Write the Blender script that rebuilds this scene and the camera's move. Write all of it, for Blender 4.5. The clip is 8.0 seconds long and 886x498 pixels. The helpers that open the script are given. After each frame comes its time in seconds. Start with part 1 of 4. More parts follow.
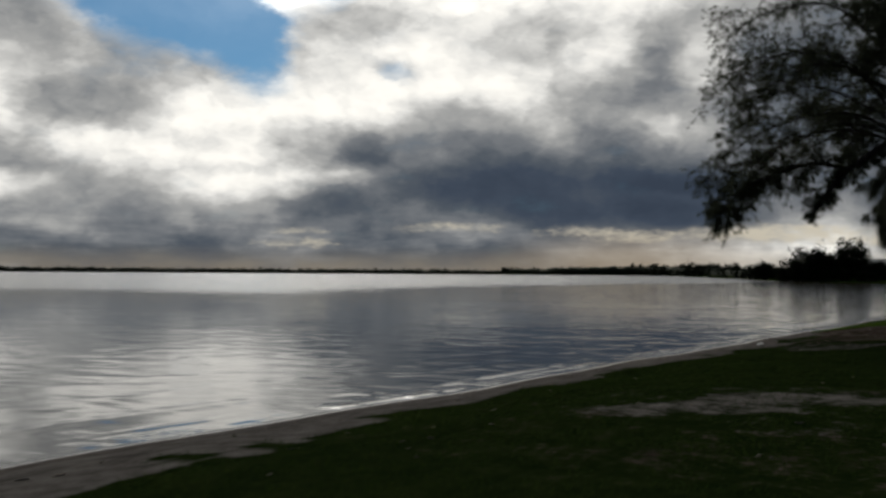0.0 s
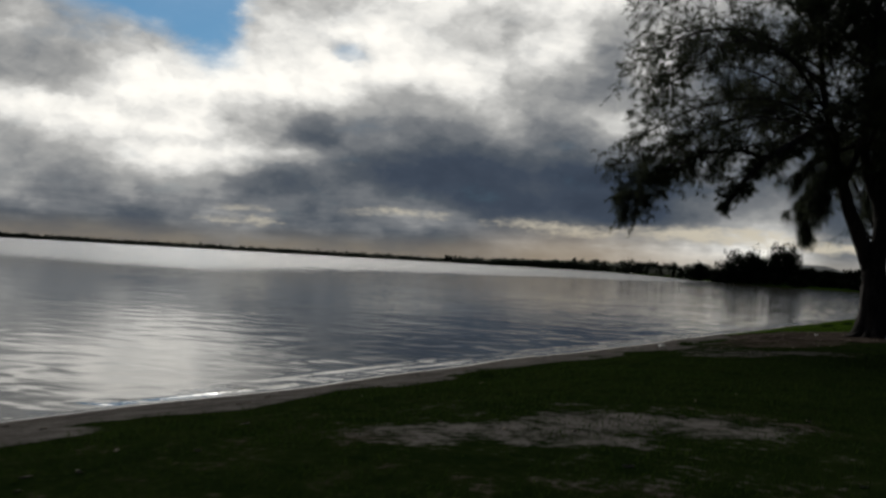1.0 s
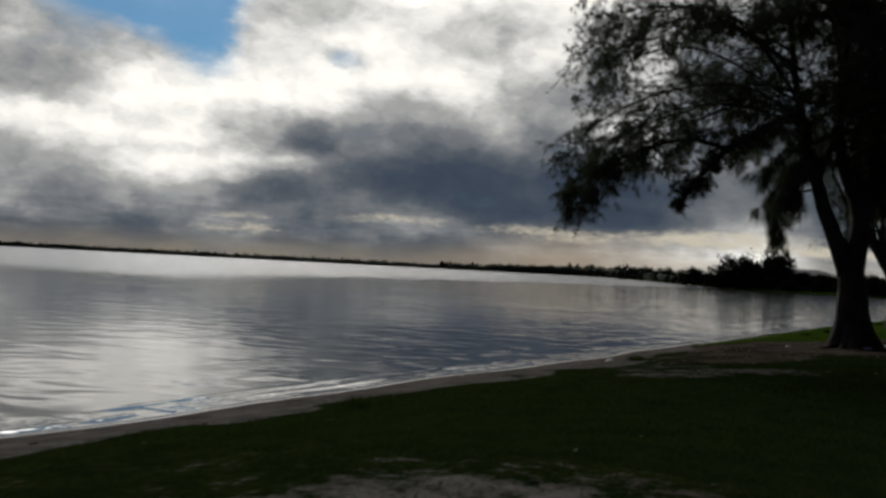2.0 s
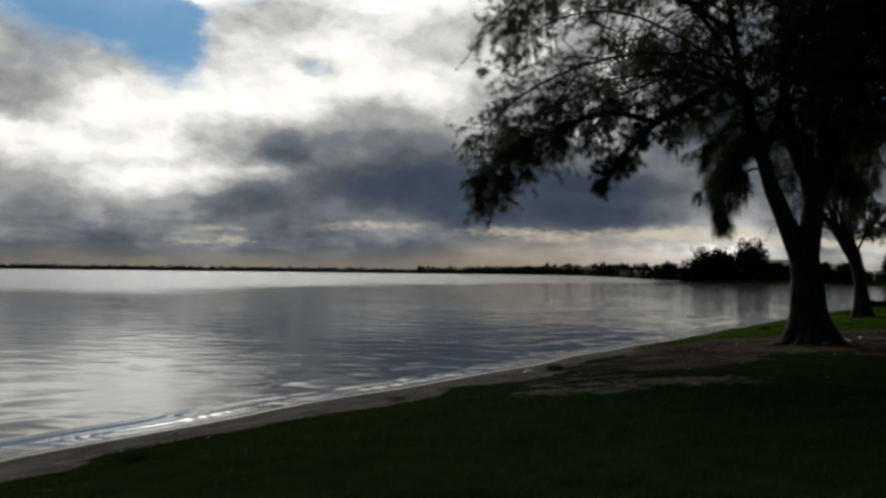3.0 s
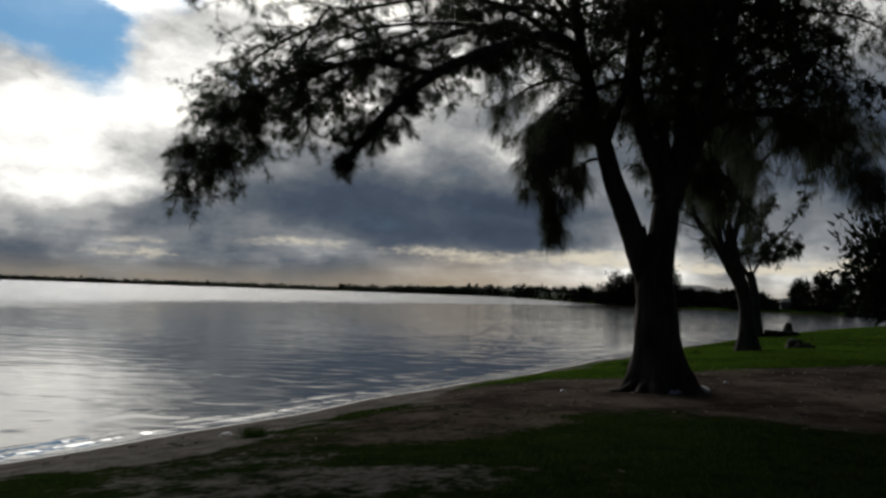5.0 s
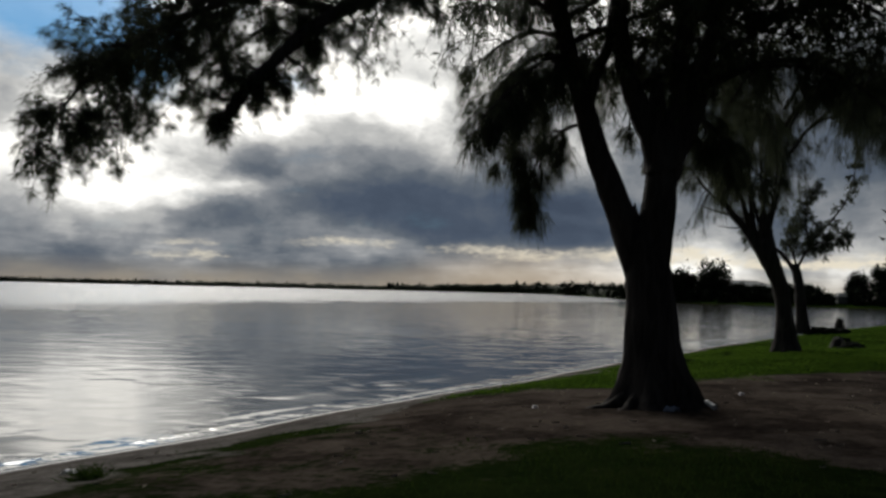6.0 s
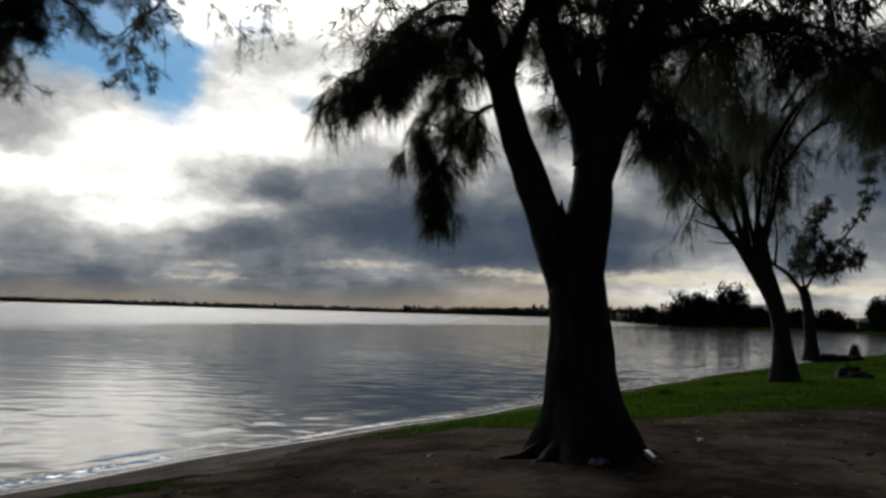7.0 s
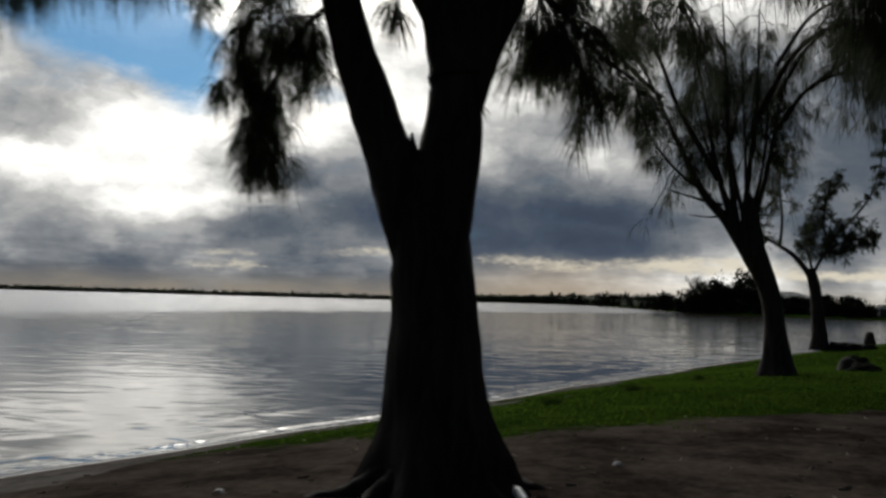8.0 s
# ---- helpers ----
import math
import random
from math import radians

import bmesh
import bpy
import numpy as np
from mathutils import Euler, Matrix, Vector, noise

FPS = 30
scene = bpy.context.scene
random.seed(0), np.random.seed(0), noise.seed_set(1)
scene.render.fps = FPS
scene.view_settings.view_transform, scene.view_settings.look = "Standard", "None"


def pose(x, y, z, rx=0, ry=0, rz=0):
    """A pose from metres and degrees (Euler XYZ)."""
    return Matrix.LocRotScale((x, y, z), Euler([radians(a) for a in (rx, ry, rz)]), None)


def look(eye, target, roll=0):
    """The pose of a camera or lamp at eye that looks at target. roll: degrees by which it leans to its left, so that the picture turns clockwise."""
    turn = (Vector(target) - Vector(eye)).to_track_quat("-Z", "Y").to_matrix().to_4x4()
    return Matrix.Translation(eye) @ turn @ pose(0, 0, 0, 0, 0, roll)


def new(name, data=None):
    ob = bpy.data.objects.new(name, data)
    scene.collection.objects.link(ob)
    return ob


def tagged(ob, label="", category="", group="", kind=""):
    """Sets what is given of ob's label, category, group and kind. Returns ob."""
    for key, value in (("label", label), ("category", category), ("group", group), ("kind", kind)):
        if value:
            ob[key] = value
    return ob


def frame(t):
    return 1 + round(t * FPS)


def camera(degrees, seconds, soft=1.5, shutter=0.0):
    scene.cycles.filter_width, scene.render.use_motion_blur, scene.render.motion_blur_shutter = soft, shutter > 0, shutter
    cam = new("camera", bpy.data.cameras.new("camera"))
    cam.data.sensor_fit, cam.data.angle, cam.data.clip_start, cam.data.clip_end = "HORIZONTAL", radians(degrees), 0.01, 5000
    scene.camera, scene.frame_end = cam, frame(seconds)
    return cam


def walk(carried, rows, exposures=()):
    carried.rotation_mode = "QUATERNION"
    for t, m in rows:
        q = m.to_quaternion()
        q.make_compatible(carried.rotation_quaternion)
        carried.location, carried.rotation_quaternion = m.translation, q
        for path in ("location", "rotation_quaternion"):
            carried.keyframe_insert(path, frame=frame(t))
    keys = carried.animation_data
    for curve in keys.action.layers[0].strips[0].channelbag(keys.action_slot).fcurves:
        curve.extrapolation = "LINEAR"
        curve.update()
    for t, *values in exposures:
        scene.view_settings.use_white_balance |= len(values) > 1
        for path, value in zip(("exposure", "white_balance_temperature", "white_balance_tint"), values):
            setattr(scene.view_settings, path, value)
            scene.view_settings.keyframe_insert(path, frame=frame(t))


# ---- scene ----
cam = camera(55.0, 8.0, soft=2.75, shutter=0.35)
PATH = [
    (0, (2.198, -1.746, 2.265), (1.663, 0.18, 2.321), 0.3),
    (0.5, (2.648, -0.213, 2.209), (2.256, 1.747, 2.269), -0.3),
    (1, (3.247, 1.34, 2.155), (2.837, 3.298, 2.183), 3.2),
    (1.5, (3.753, 2.722, 2.183), (3.24, 4.654, 2.263), 3.9),
    (2, (4.418, 4.072, 2.217), (4.016, 6.031, 2.26), 2.9),
    (3.5, (6.113, 8.331, 2.207), (5.759, 10.299, 2.27), 0.4),
    (4, (6.694, 9.676, 2.158), (6.319, 11.639, 2.241), 1.4),
    (4.5, (7.355, 11.211, 2.216), (7.021, 13.181, 2.312), 1.1),
    (5, (7.985, 12.59, 2.238), (7.807, 14.579, 2.341), 1.9),
    (6.5, (9.837, 16.602, 2.243), (9.503, 18.571, 2.337), 1.2),
    (7, (10.46, 17.917, 2.223), (10.127, 19.884, 2.372), 1.6),
    (7.5, (11.092, 19.356, 2.238), (10.73, 21.319, 2.367), 1.7),
    (8, (11.746, 20.971, 2.188), (11.371, 22.932, 2.307), 1.5),
]
walk(cam, [(t, look(eye, target, roll)) for t, eye, target, roll in PATH],
     [(0.0, -0.17), (2.0, -0.15), (3.5, -0.08), (5.0, 0.13), (6.5, 0.36), (7.0, 0.17), (8.0, 0.15)])

# ---------------------------------------------------------------- world, sun
SUN_AZ, SUN_EL = -17.0, 24.0  # degrees: clockwise from +y, above the horizon


def heading(az, el):
    a, e = radians(az), radians(el)
    return Vector((math.sin(a) * math.cos(e), math.cos(a) * math.cos(e), math.sin(e)))


class Nodes:
    """Short spelling for building a node tree."""

    def __init__(self, tree):
        self.tree = tree

    def add(self, kind):
        return self.tree.nodes.new(kind)

    def put(self, sock, value):
        if isinstance(value, bpy.types.NodeSocket):
            self.tree.links.new(value, sock)
        else:
            sock.default_value = value

    def math(self, op, a, b=0.0, c=0.0, clamp=False):
        n = self.add("ShaderNodeMath")
        n.operation, n.use_clamp = op, clamp
        for sock, value in zip(n.inputs, (a, b, c)):
            self.put(sock, value)
        return n.outputs[0]

    def vec(self, op, a, b=(0, 0, 0), scale=None):
        n = self.add("ShaderNodeVectorMath")
        n.operation = op
        self.put(n.inputs[0], a)
        self.put(n.inputs[1], b)
        if scale is not None:
            self.put(n.inputs[3], scale)
        return n.outputs["Value"] if op in ("LENGTH", "DOT_PRODUCT", "DISTANCE") else n.outputs[0]

    def ramp(self, value, lo, hi, a=0.0, b=1.0, kind="SMOOTHSTEP"):
        n = self.add("ShaderNodeMapRange")
        n.interpolation_type = kind
        for sock, v in zip(n.inputs, (value, lo, hi, a, b)):
            self.put(sock, v)
        return n.outputs[0]

    def noise(self, vector, scale, detail=4.0, rough=0.55, warp=0.0):
        n = self.add("ShaderNodeTexNoise")
        self.put(n.inputs["Vector"], vector)
        n.inputs["Scale"].default_value = scale
        n.inputs["Detail"].default_value = detail
        n.inputs["Roughness"].default_value = rough
        n.inputs["Distortion"].default_value = warp
        return n

    def field(self, name):
        n = self.add("ShaderNodeAttribute")
        n.attribute_name = name
        return n.outputs["Fac"]

    def mix(self, f, a, b):
        n = self.add("ShaderNodeMix")
        n.data_type = "RGBA"
        self.put(n.inputs[0], f)
        self.put(n.inputs[6], a)
        self.put(n.inputs[7], b)
        return n.outputs[2]


world = bpy.data.worlds.new("evening_sky")
scene.world = world
world.use_nodes = True
world.node_tree.nodes.clear()
W = Nodes(world.node_tree)
ray = W.add("ShaderNodeTexCoord").outputs["Generated"]
xyz = W.add("ShaderNodeSeparateXYZ")
W.put(xyz.inputs[0], ray)
az = W.math("MULTIPLY", W.math("ARCTAN2", xyz.outputs[0], xyz.outputs[1]), 57.2958)
el = W.math("MULTIPLY", W.math("ARCSINE", xyz.outputs[2]), 57.2958)
flat = W.add("ShaderNodeCombineXYZ")
W.put(flat.inputs[0], az)
W.put(flat.inputs[1], el)
sky_at = flat.outputs[0]
# the cloud edges are torn by three scales of noise
stretched = W.vec("MULTIPLY", sky_at, (1.0, 1.8, 1.0))
torn = W.vec("SUBTRACT", W.noise(stretched, 0.13, 5, 0.6).outputs["Color"], (0.5, 0.5, 0.5))
fine = W.vec("SUBTRACT", W.noise(stretched, 0.55, 5, 0.6).outputs["Color"], (0.5, 0.5, 0.5))
calm_low = W.ramp(el, 0.0, 8.0, 0.25, 1.0)
torn = W.vec("SCALE", W.vec("MULTIPLY", torn, (3.6, 2.2, 0.0)), scale=calm_low)
fine = W.vec("SCALE", W.vec("MULTIPLY", fine, (2.0, 1.2, 0.0)), scale=calm_low)
sky_w = W.vec("ADD", W.vec("ADD", sky_at, torn), fine)


def banks(rows, where):
    """Sum of soft cloud banks: azimuth, elevation, half width, half height, tilt, weight."""
    total = 0.0
    for a, e, w, h, tilt, weight in rows:
        m = W.add("ShaderNodeMapping")
        m.vector_type = "TEXTURE"
        W.put(m.inputs[0], where)
        m.inputs[1].default_value = (a, e, 0)
        m.inputs[2].default_value = (0, 0, radians(tilt))
        m.inputs[3].default_value = (w, h, 1)
        g = W.ramp(W.vec("LENGTH", m.outputs[0]), 1.25, 0.25, 0.0, weight)
        total = W.math("ADD", total, g)
    return total


LOW_BANKS = [
    (-8.2, 5.0, 19.1, 4.1, -2, 0.85), (-11.6, -0.9, 21.2, 3.5, -18, 0.72), (-35.9, 1.2, 22.0, 5.1, -20, 0.76), (-44.1, 18.0, 18.4, 7.2, 14, 0.33),
    (13.4, 10.8, 18.4, 8.4, -9, 0.64), (-4.1, 12.1, 7.4, 3.4, 25, 0.29), (-21.1, 16.7, 7.7, 1.7, 1, 0.25), (-9.3, 15.7, 6.6, 2.9, 10, 0.19),
    (-31.3, 14.0, 10.1, 2.7, 1, 0.29), (-13.8, 9.9, 6.3, 2.2, -6, 0.35), (-27.0, 5.9, 8.2, 1.1, 5, -0.20), (13.3, 2.9, 3.2, 3.9, -8, 0.38),
    (-38.0, 10.7, 5.6, 2.0, 3, 0.37), (-17.2, 3.0, 7.8, 2.0, -2, -0.37), (-21.5, 8.5, 7.6, 1.9, -4, 0.39), (-44.1, 5.2, 5.1, 1.2, 10, -0.25),
]
HIGH_BANKS = [
    (-42.9, 4.2, 11.3, 2.6, -11, -0.37), (4.6, 8.8, 2.8, 1.5, 0, 0.11), (-33.5, 8.7, 4.5, 1.0, -8, 0.12), (0.6, 3.8, 4.7, 1.1, -5, 0.20),
    (-3.8, 8.6, 3.6, 1.4, -11, 0.21), (1.4, 13.4, 2.4, 2.6, 21, -0.30), (-4.5, 14.4, 3.5, 1.9, 7, -0.21), (-18.7, 13.6, 1.9, 0.9, -1, 0.12),
    (-0.5, 6.0, 4.9, 1.1, -5, 0.21), (-41.4, 12.2, 2.0, 5.0, 3, 0.10), (-16.7, 7.7, 3.3, 1.5, 3, -0.15), (-21.0, 1.7, 2.8, 1.8, 2, 0.10),
    (-5.6, 2.5, 3.8, 1.3, 0, -0.05), (-25.8, 1.1, 3.2, 1.5, -0, 0.04), (-24.2, 8.0, 3.0, 2.0, 3, -0.08),
]
BLUE = [(-38.6, 17.4, 3.4, 2.2, -28, 0.7), (-31.4, 17.2, 5.6, 3.6, -20, 0.9), (-33.0, 16.6, 8.0, 4.2, -8, 1.0), (-27.6, 13.8, 2.6, 3.0, -35, 0.8), (-18.7, 13.3, 1.7, 0.9, 0, 0.5),
        (-22.5, 18.6, 2.4, 1.6, 20, 0.5)]
SLITS = [(-26.3, 1.9, 1.9, 0.45, 0, 0.55), (-24.0, 1.95, 1.8, 0.40, 0, 0.55), (-25.2, 2.75, 2.4, 0.34, 0, 0.5), (-16.3, 3.1, 3.0, 0.42, 4, 0.52), (-13.4, 3.0, 2.6, 0.36, 0, 0.48),
         (-6.6, 2.8, 3.0, 0.46, 0, 0.6), (-3.0, 2.45, 3.6, 0.5, 0, 0.85), (6.0, 2.6, 7.0, 0.65, 0, 1.0), (14.0, 2.0, 9.0, 0.42, 0, 0.9), (24.0, 2.4, 10.0, 0.7, 0, 0.9)]

slant = W.add("ShaderNodeMapping")
W.put(slant.inputs[0], W.vec("ADD", sky_at, W.vec("SCALE", torn, scale=0.6)))
slant.inputs[2].default_value = (0, 0, radians(12))
slant.inputs[3].default_value = (1.0, 2.4, 1.0)
puff = W.noise(W.vec("ADD", W.vec("MULTIPLY", sky_at, (1.0, 1.25, 1.0)), fine), 0.20, 5, 0.52).outputs["Fac"]
wisp = W.noise(slant.outputs[0], 0.20, 5, 0.55).outputs["Fac"]
toward = W.vec("DOT_PRODUCT", ray, tuple(heading(SUN_AZ, 14.0)))
away = W.ramp(toward, 0.89, 0.58, 0.0, 0.80)
cover = W.math("ADD", W.math("ADD", banks(LOW_BANKS, sky_w), banks(HIGH_BANKS, sky_w)), away)
cover = W.math("ADD", cover, 0.025)
mottle = W.noise(W.vec("ADD", W.vec("MULTIPLY", sky_at, (1.0, 1.3, 1.0)), W.vec("SCALE", fine, scale=1.5)), 0.66, 4, 0.55).outputs["Fac"]
cover = W.math("ADD", cover, W.math("MULTIPLY", W.math("SUBTRACT", mottle, 0.5), 0.26))
cover = W.math("ADD", cover, W.math("MULTIPLY", W.math("SUBTRACT", puff, 0.5), 0.38))
# long thin layers near the horizon
layer = W.noise(W.vec("ADD", W.vec("MULTIPLY", sky_at, (0.42, 2.6, 1.0)), W.vec("SCALE", fine, scale=0.5)), 0.55, 4, 0.55).outputs["Fac"]
cover = W.math("ADD", cover, W.math("MULTIPLY", W.math("MULTIPLY", W.math("SUBTRACT", layer, 0.5), 0.42), W.ramp(el, 5.0, 2.0, 0.0, 1.0)))
cover = W.math("ADD", cover, W.math("MULTIPLY", W.math("SUBTRACT", wisp, 0.5), 0.24), clamp=True)
tone = W.add("ShaderNodeValToRGB")
W.put(tone.inputs[0], cover)
stops = tone.color_ramp.elements
stops[0].position, stops[0].color = 0.0, (1.0, 0.970, 0.90, 1)
stops[1].position, stops[1].color = 1.0, (0.043, 0.058, 0.086, 1)
for at, col in ((0.15, (0.81, 0.80, 0.765, 1)), (0.32, (0.435, 0.435, 0.425, 1)), (0.5, (0.208, 0.220, 0.234, 1)), (0.68, (0.096, 0.113, 0.136, 1)), (0.85, (0.056, 0.074, 0.106, 1))):
    stops.new(at).color = col
power = W.math("MULTIPLY", W.ramp(cover, 0.0, 0.22, 1.2, 1.0), W.ramp(toward, 0.75, 0.25, 1.0, 0.32))
hidden_sun = W.vec("DOT_PRODUCT", ray, tuple(heading(-14.0, 31.0)))
# unseen glow added high on the left to brighten the water's reflection
added_glow = W.vec("DOT_PRODUCT", ray, tuple(heading(-33.0, 29.0)))
power = W.math("MULTIPLY", power, W.ramp(hidden_sun, 0.974, 0.996, 1.0, 3.4))
power = W.math("MULTIPLY", power, W.ramp(added_glow, 0.962, 0.992, 1.0, 4.0))
power = W.math("MULTIPLY", power, W.ramp(el, 15.0, 27.0, 1.0, 1.45))  # extra brightness added to the unseen higher sky for the water to reflect
clouds = W.vec("SCALE", tone.outputs[0], scale=power)
nishita = W.add("ShaderNodeTexSky")
nishita.sky_type, nishita.sun_disc = "NISHITA", False
nishita.sun_elevation, nishita.sun_rotation = radians(SUN_EL), radians(SUN_AZ)
nishita.air_density, nishita.dust_density, nishita.ozone_density = 1.0, 0.05, 4.0
open_sky = W.vec("ADD", W.vec("MULTIPLY", W.vec("SCALE", nishita.outputs[0], scale=0.05), (0.62, 1.02, 1.20)), (0.045, 0.075, 0.075))
holes = W.ramp(W.math("ADD", banks(BLUE, W.vec("ADD", sky_at, W.vec("SCALE", fine, scale=1.4))),
                      W.math("MULTIPLY", W.math("SUBTRACT", wisp, 0.5), 1.1)), 0.05, 1.25, 0.0, 0.95)
sky = W.mix(holes, clouds, open_sky)
frayed = W.vec("SUBTRACT", W.noise(W.vec("MULTIPLY", sky_at, (1.0, 2.2, 1.0)), 0.9, 5, 0.6).outputs["Color"], (0.5, 0.5, 0.5))
patchy = W.noise(W.vec("MULTIPLY", sky_at, (1.0, 2.5, 1.0)), 0.7, 5, 0.6).outputs["Fac"]
slits = W.math("MULTIPLY", banks(SLITS, W.vec("ADD", sky_at, W.vec("MULTIPLY", frayed, (4.0, 0.9, 0.0)))), W.ramp(patchy, 0.3, 0.65, 0.45, 1.3))
slits = W.ramp(slits, 0.0, 1.25, 0.0, 0.9)
sky = W.mix(slits, sky, (0.66, 0.60, 0.48, 1))
band = W.math("MULTIPLY", W.ramp(el, 2.0, 0.2), W.ramp(wisp, 0.3, 0.65, 0.5, 0.9))
warm = W.ramp(W.vec("LENGTH", W.vec("MULTIPLY", W.vec("SUBTRACT", sky_at, (-2.5, 0.8, 0)), (0.11, 0.55, 0))), 1.4, 0.1, 0.0, 0.7)
sky = W.mix(band, sky, (0.25, 0.218, 0.172, 1))
sky = W.mix(warm, sky, (0.32, 0.255, 0.182, 1))
back = W.add("ShaderNodeBackground")
W.put(back.inputs[0], sky)
back.inputs[1].default_value = 1.0
W.put(W.add("ShaderNodeOutputWorld").inputs[0], back.outputs[0])

sun = new("sun", bpy.data.lights.new("sun", "SUN"))
sun.data.energy, sun.data.angle, sun.data.color = 0.05, radians(20), (1.0, 0.93, 0.82)
sun.matrix_world = look(heading(SUN_AZ, SUN_EL) * 60, (0, 0, 0))

# ---------------------------------------------------------------- materials


def material(name):
    m = bpy.data.materials.new(name)
    m.use_nodes = True
    m.node_tree.nodes.clear()
    t = Nodes(m.node_tree)
    b = t.add("ShaderNodeBsdfPrincipled")
    t.put(t.add("ShaderNodeOutputMaterial").inputs[0], b.outputs[0])
    return m, t, b


def mottled(name, low, high, rough, scale, bump=0.3, fine=6.0, depth=0.02, metal=0.0):
    """A plain surface with stains at one scale and grain at another."""
    m, t, b = material(name)
    where = t.add("ShaderNodeTexCoord").outputs["Object"]
    big = t.noise(where, scale, 4, 0.6).outputs["Fac"]
    grain = t.noise(where, scale * fine, 5, 0.65).outputs["Fac"]
    f = t.math("ADD", t.math("MULTIPLY", big, 0.6), t.math("MULTIPLY", grain, 0.5))
    each = t.add("ShaderNodeObjectInfo").outputs["Random"]
    f = t.ramp(t.math("ADD", f, t.math("MULTIPLY", t.math("SUBTRACT", each, 0.5), 0.15)), 0.3, 0.8)
    t.put(b.inputs["Base Color"], t.mix(f, (*low, 1), (*high, 1)))
    t.put(b.inputs["Roughness"], t.ramp(grain, 0.2, 0.8, rough - 0.08, min(1.0, rough + 0.08)))
    b.inputs["Metallic"].default_value = metal
    n = t.add("ShaderNodeBump")
    n.inputs["Strength"].default_value, n.inputs["Distance"].default_value = bump, depth
    t.put(n.inputs["Height"], grain)
    t.put(b.inputs["Normal"], n.outputs[0])
    return m


def bark_material():
    m, t, b = material("casuarina_bark")
    where = t.add("ShaderNodeTexCoord").outputs["Object"]
    strips = t.noise(t.vec("MULTIPLY", where, (9.0, 9.0, 1.6)), 1.0, 6, 0.65, 0.6).outputs["Fac"]
    stain = t.noise(where, 0.9, 3).outputs["Fac"]
    f = t.math("ADD", t.math("MULTIPLY", strips, 0.8), t.math("MULTIPLY", stain, 0.3))
    t.put(b.inputs["Base Color"], t.mix(t.ramp(f, 0.35, 0.75), (0.020, 0.017, 0.015, 1), (0.062, 0.054, 0.049, 1)))
    b.inputs["Roughness"].default_value = 0.95
    b.inputs["Specular IOR Level"].default_value = 0.2
    n = t.add("ShaderNodeBump")
    n.inputs["Strength"].default_value, n.inputs["Distance"].default_value = 0.9, 0.03
    t.put(n.inputs["Height"], strips)
    t.put(b.inputs["Normal"], n.outputs[0])
    return m


def needle_material(name, low, high, thin=0.0):
    m, t, b = material(name)
    where = t.add("ShaderNodeTexCoord").outputs["Object"]
    island = t.add("ShaderNodeNewGeometry").outputs["Random Per Island"]
    f = t.math("ADD", t.math("MULTIPLY", t.noise(where, 0.8, 3).outputs["Fac"], 0.6), t.math("MULTIPLY", island, 0.5))
    t.put(b.inputs["Base Color"], t.mix(t.ramp(f, 0.25, 0.85), (*low, 1), (*high, 1)))
    b.inputs["Roughness"].default_value = 0.75
    b.inputs["Specular IOR Level"].default_value = 0.02
    if thin:  # light from behind glows through the blade
        glow = t.add("ShaderNodeBsdfTranslucent")
        t.put(glow.inputs[0], t.mix(t.ramp(f, 0.25, 0.85), (*[c * 1.3 for c in low], 1), (*[c * 1.3 for c in high], 1)))
        both = t.add("ShaderNodeMixShader")
        both.inputs[0].default_value = thin
        t.put(both.inputs[1], b.outputs[0])
        t.put(both.inputs[2], glow.outputs[0])
        end = [n for n in m.node_tree.nodes if n.bl_idname == "ShaderNodeOutputMaterial"][0]
        t.put(end.inputs[0], both.outputs[0])
    return m


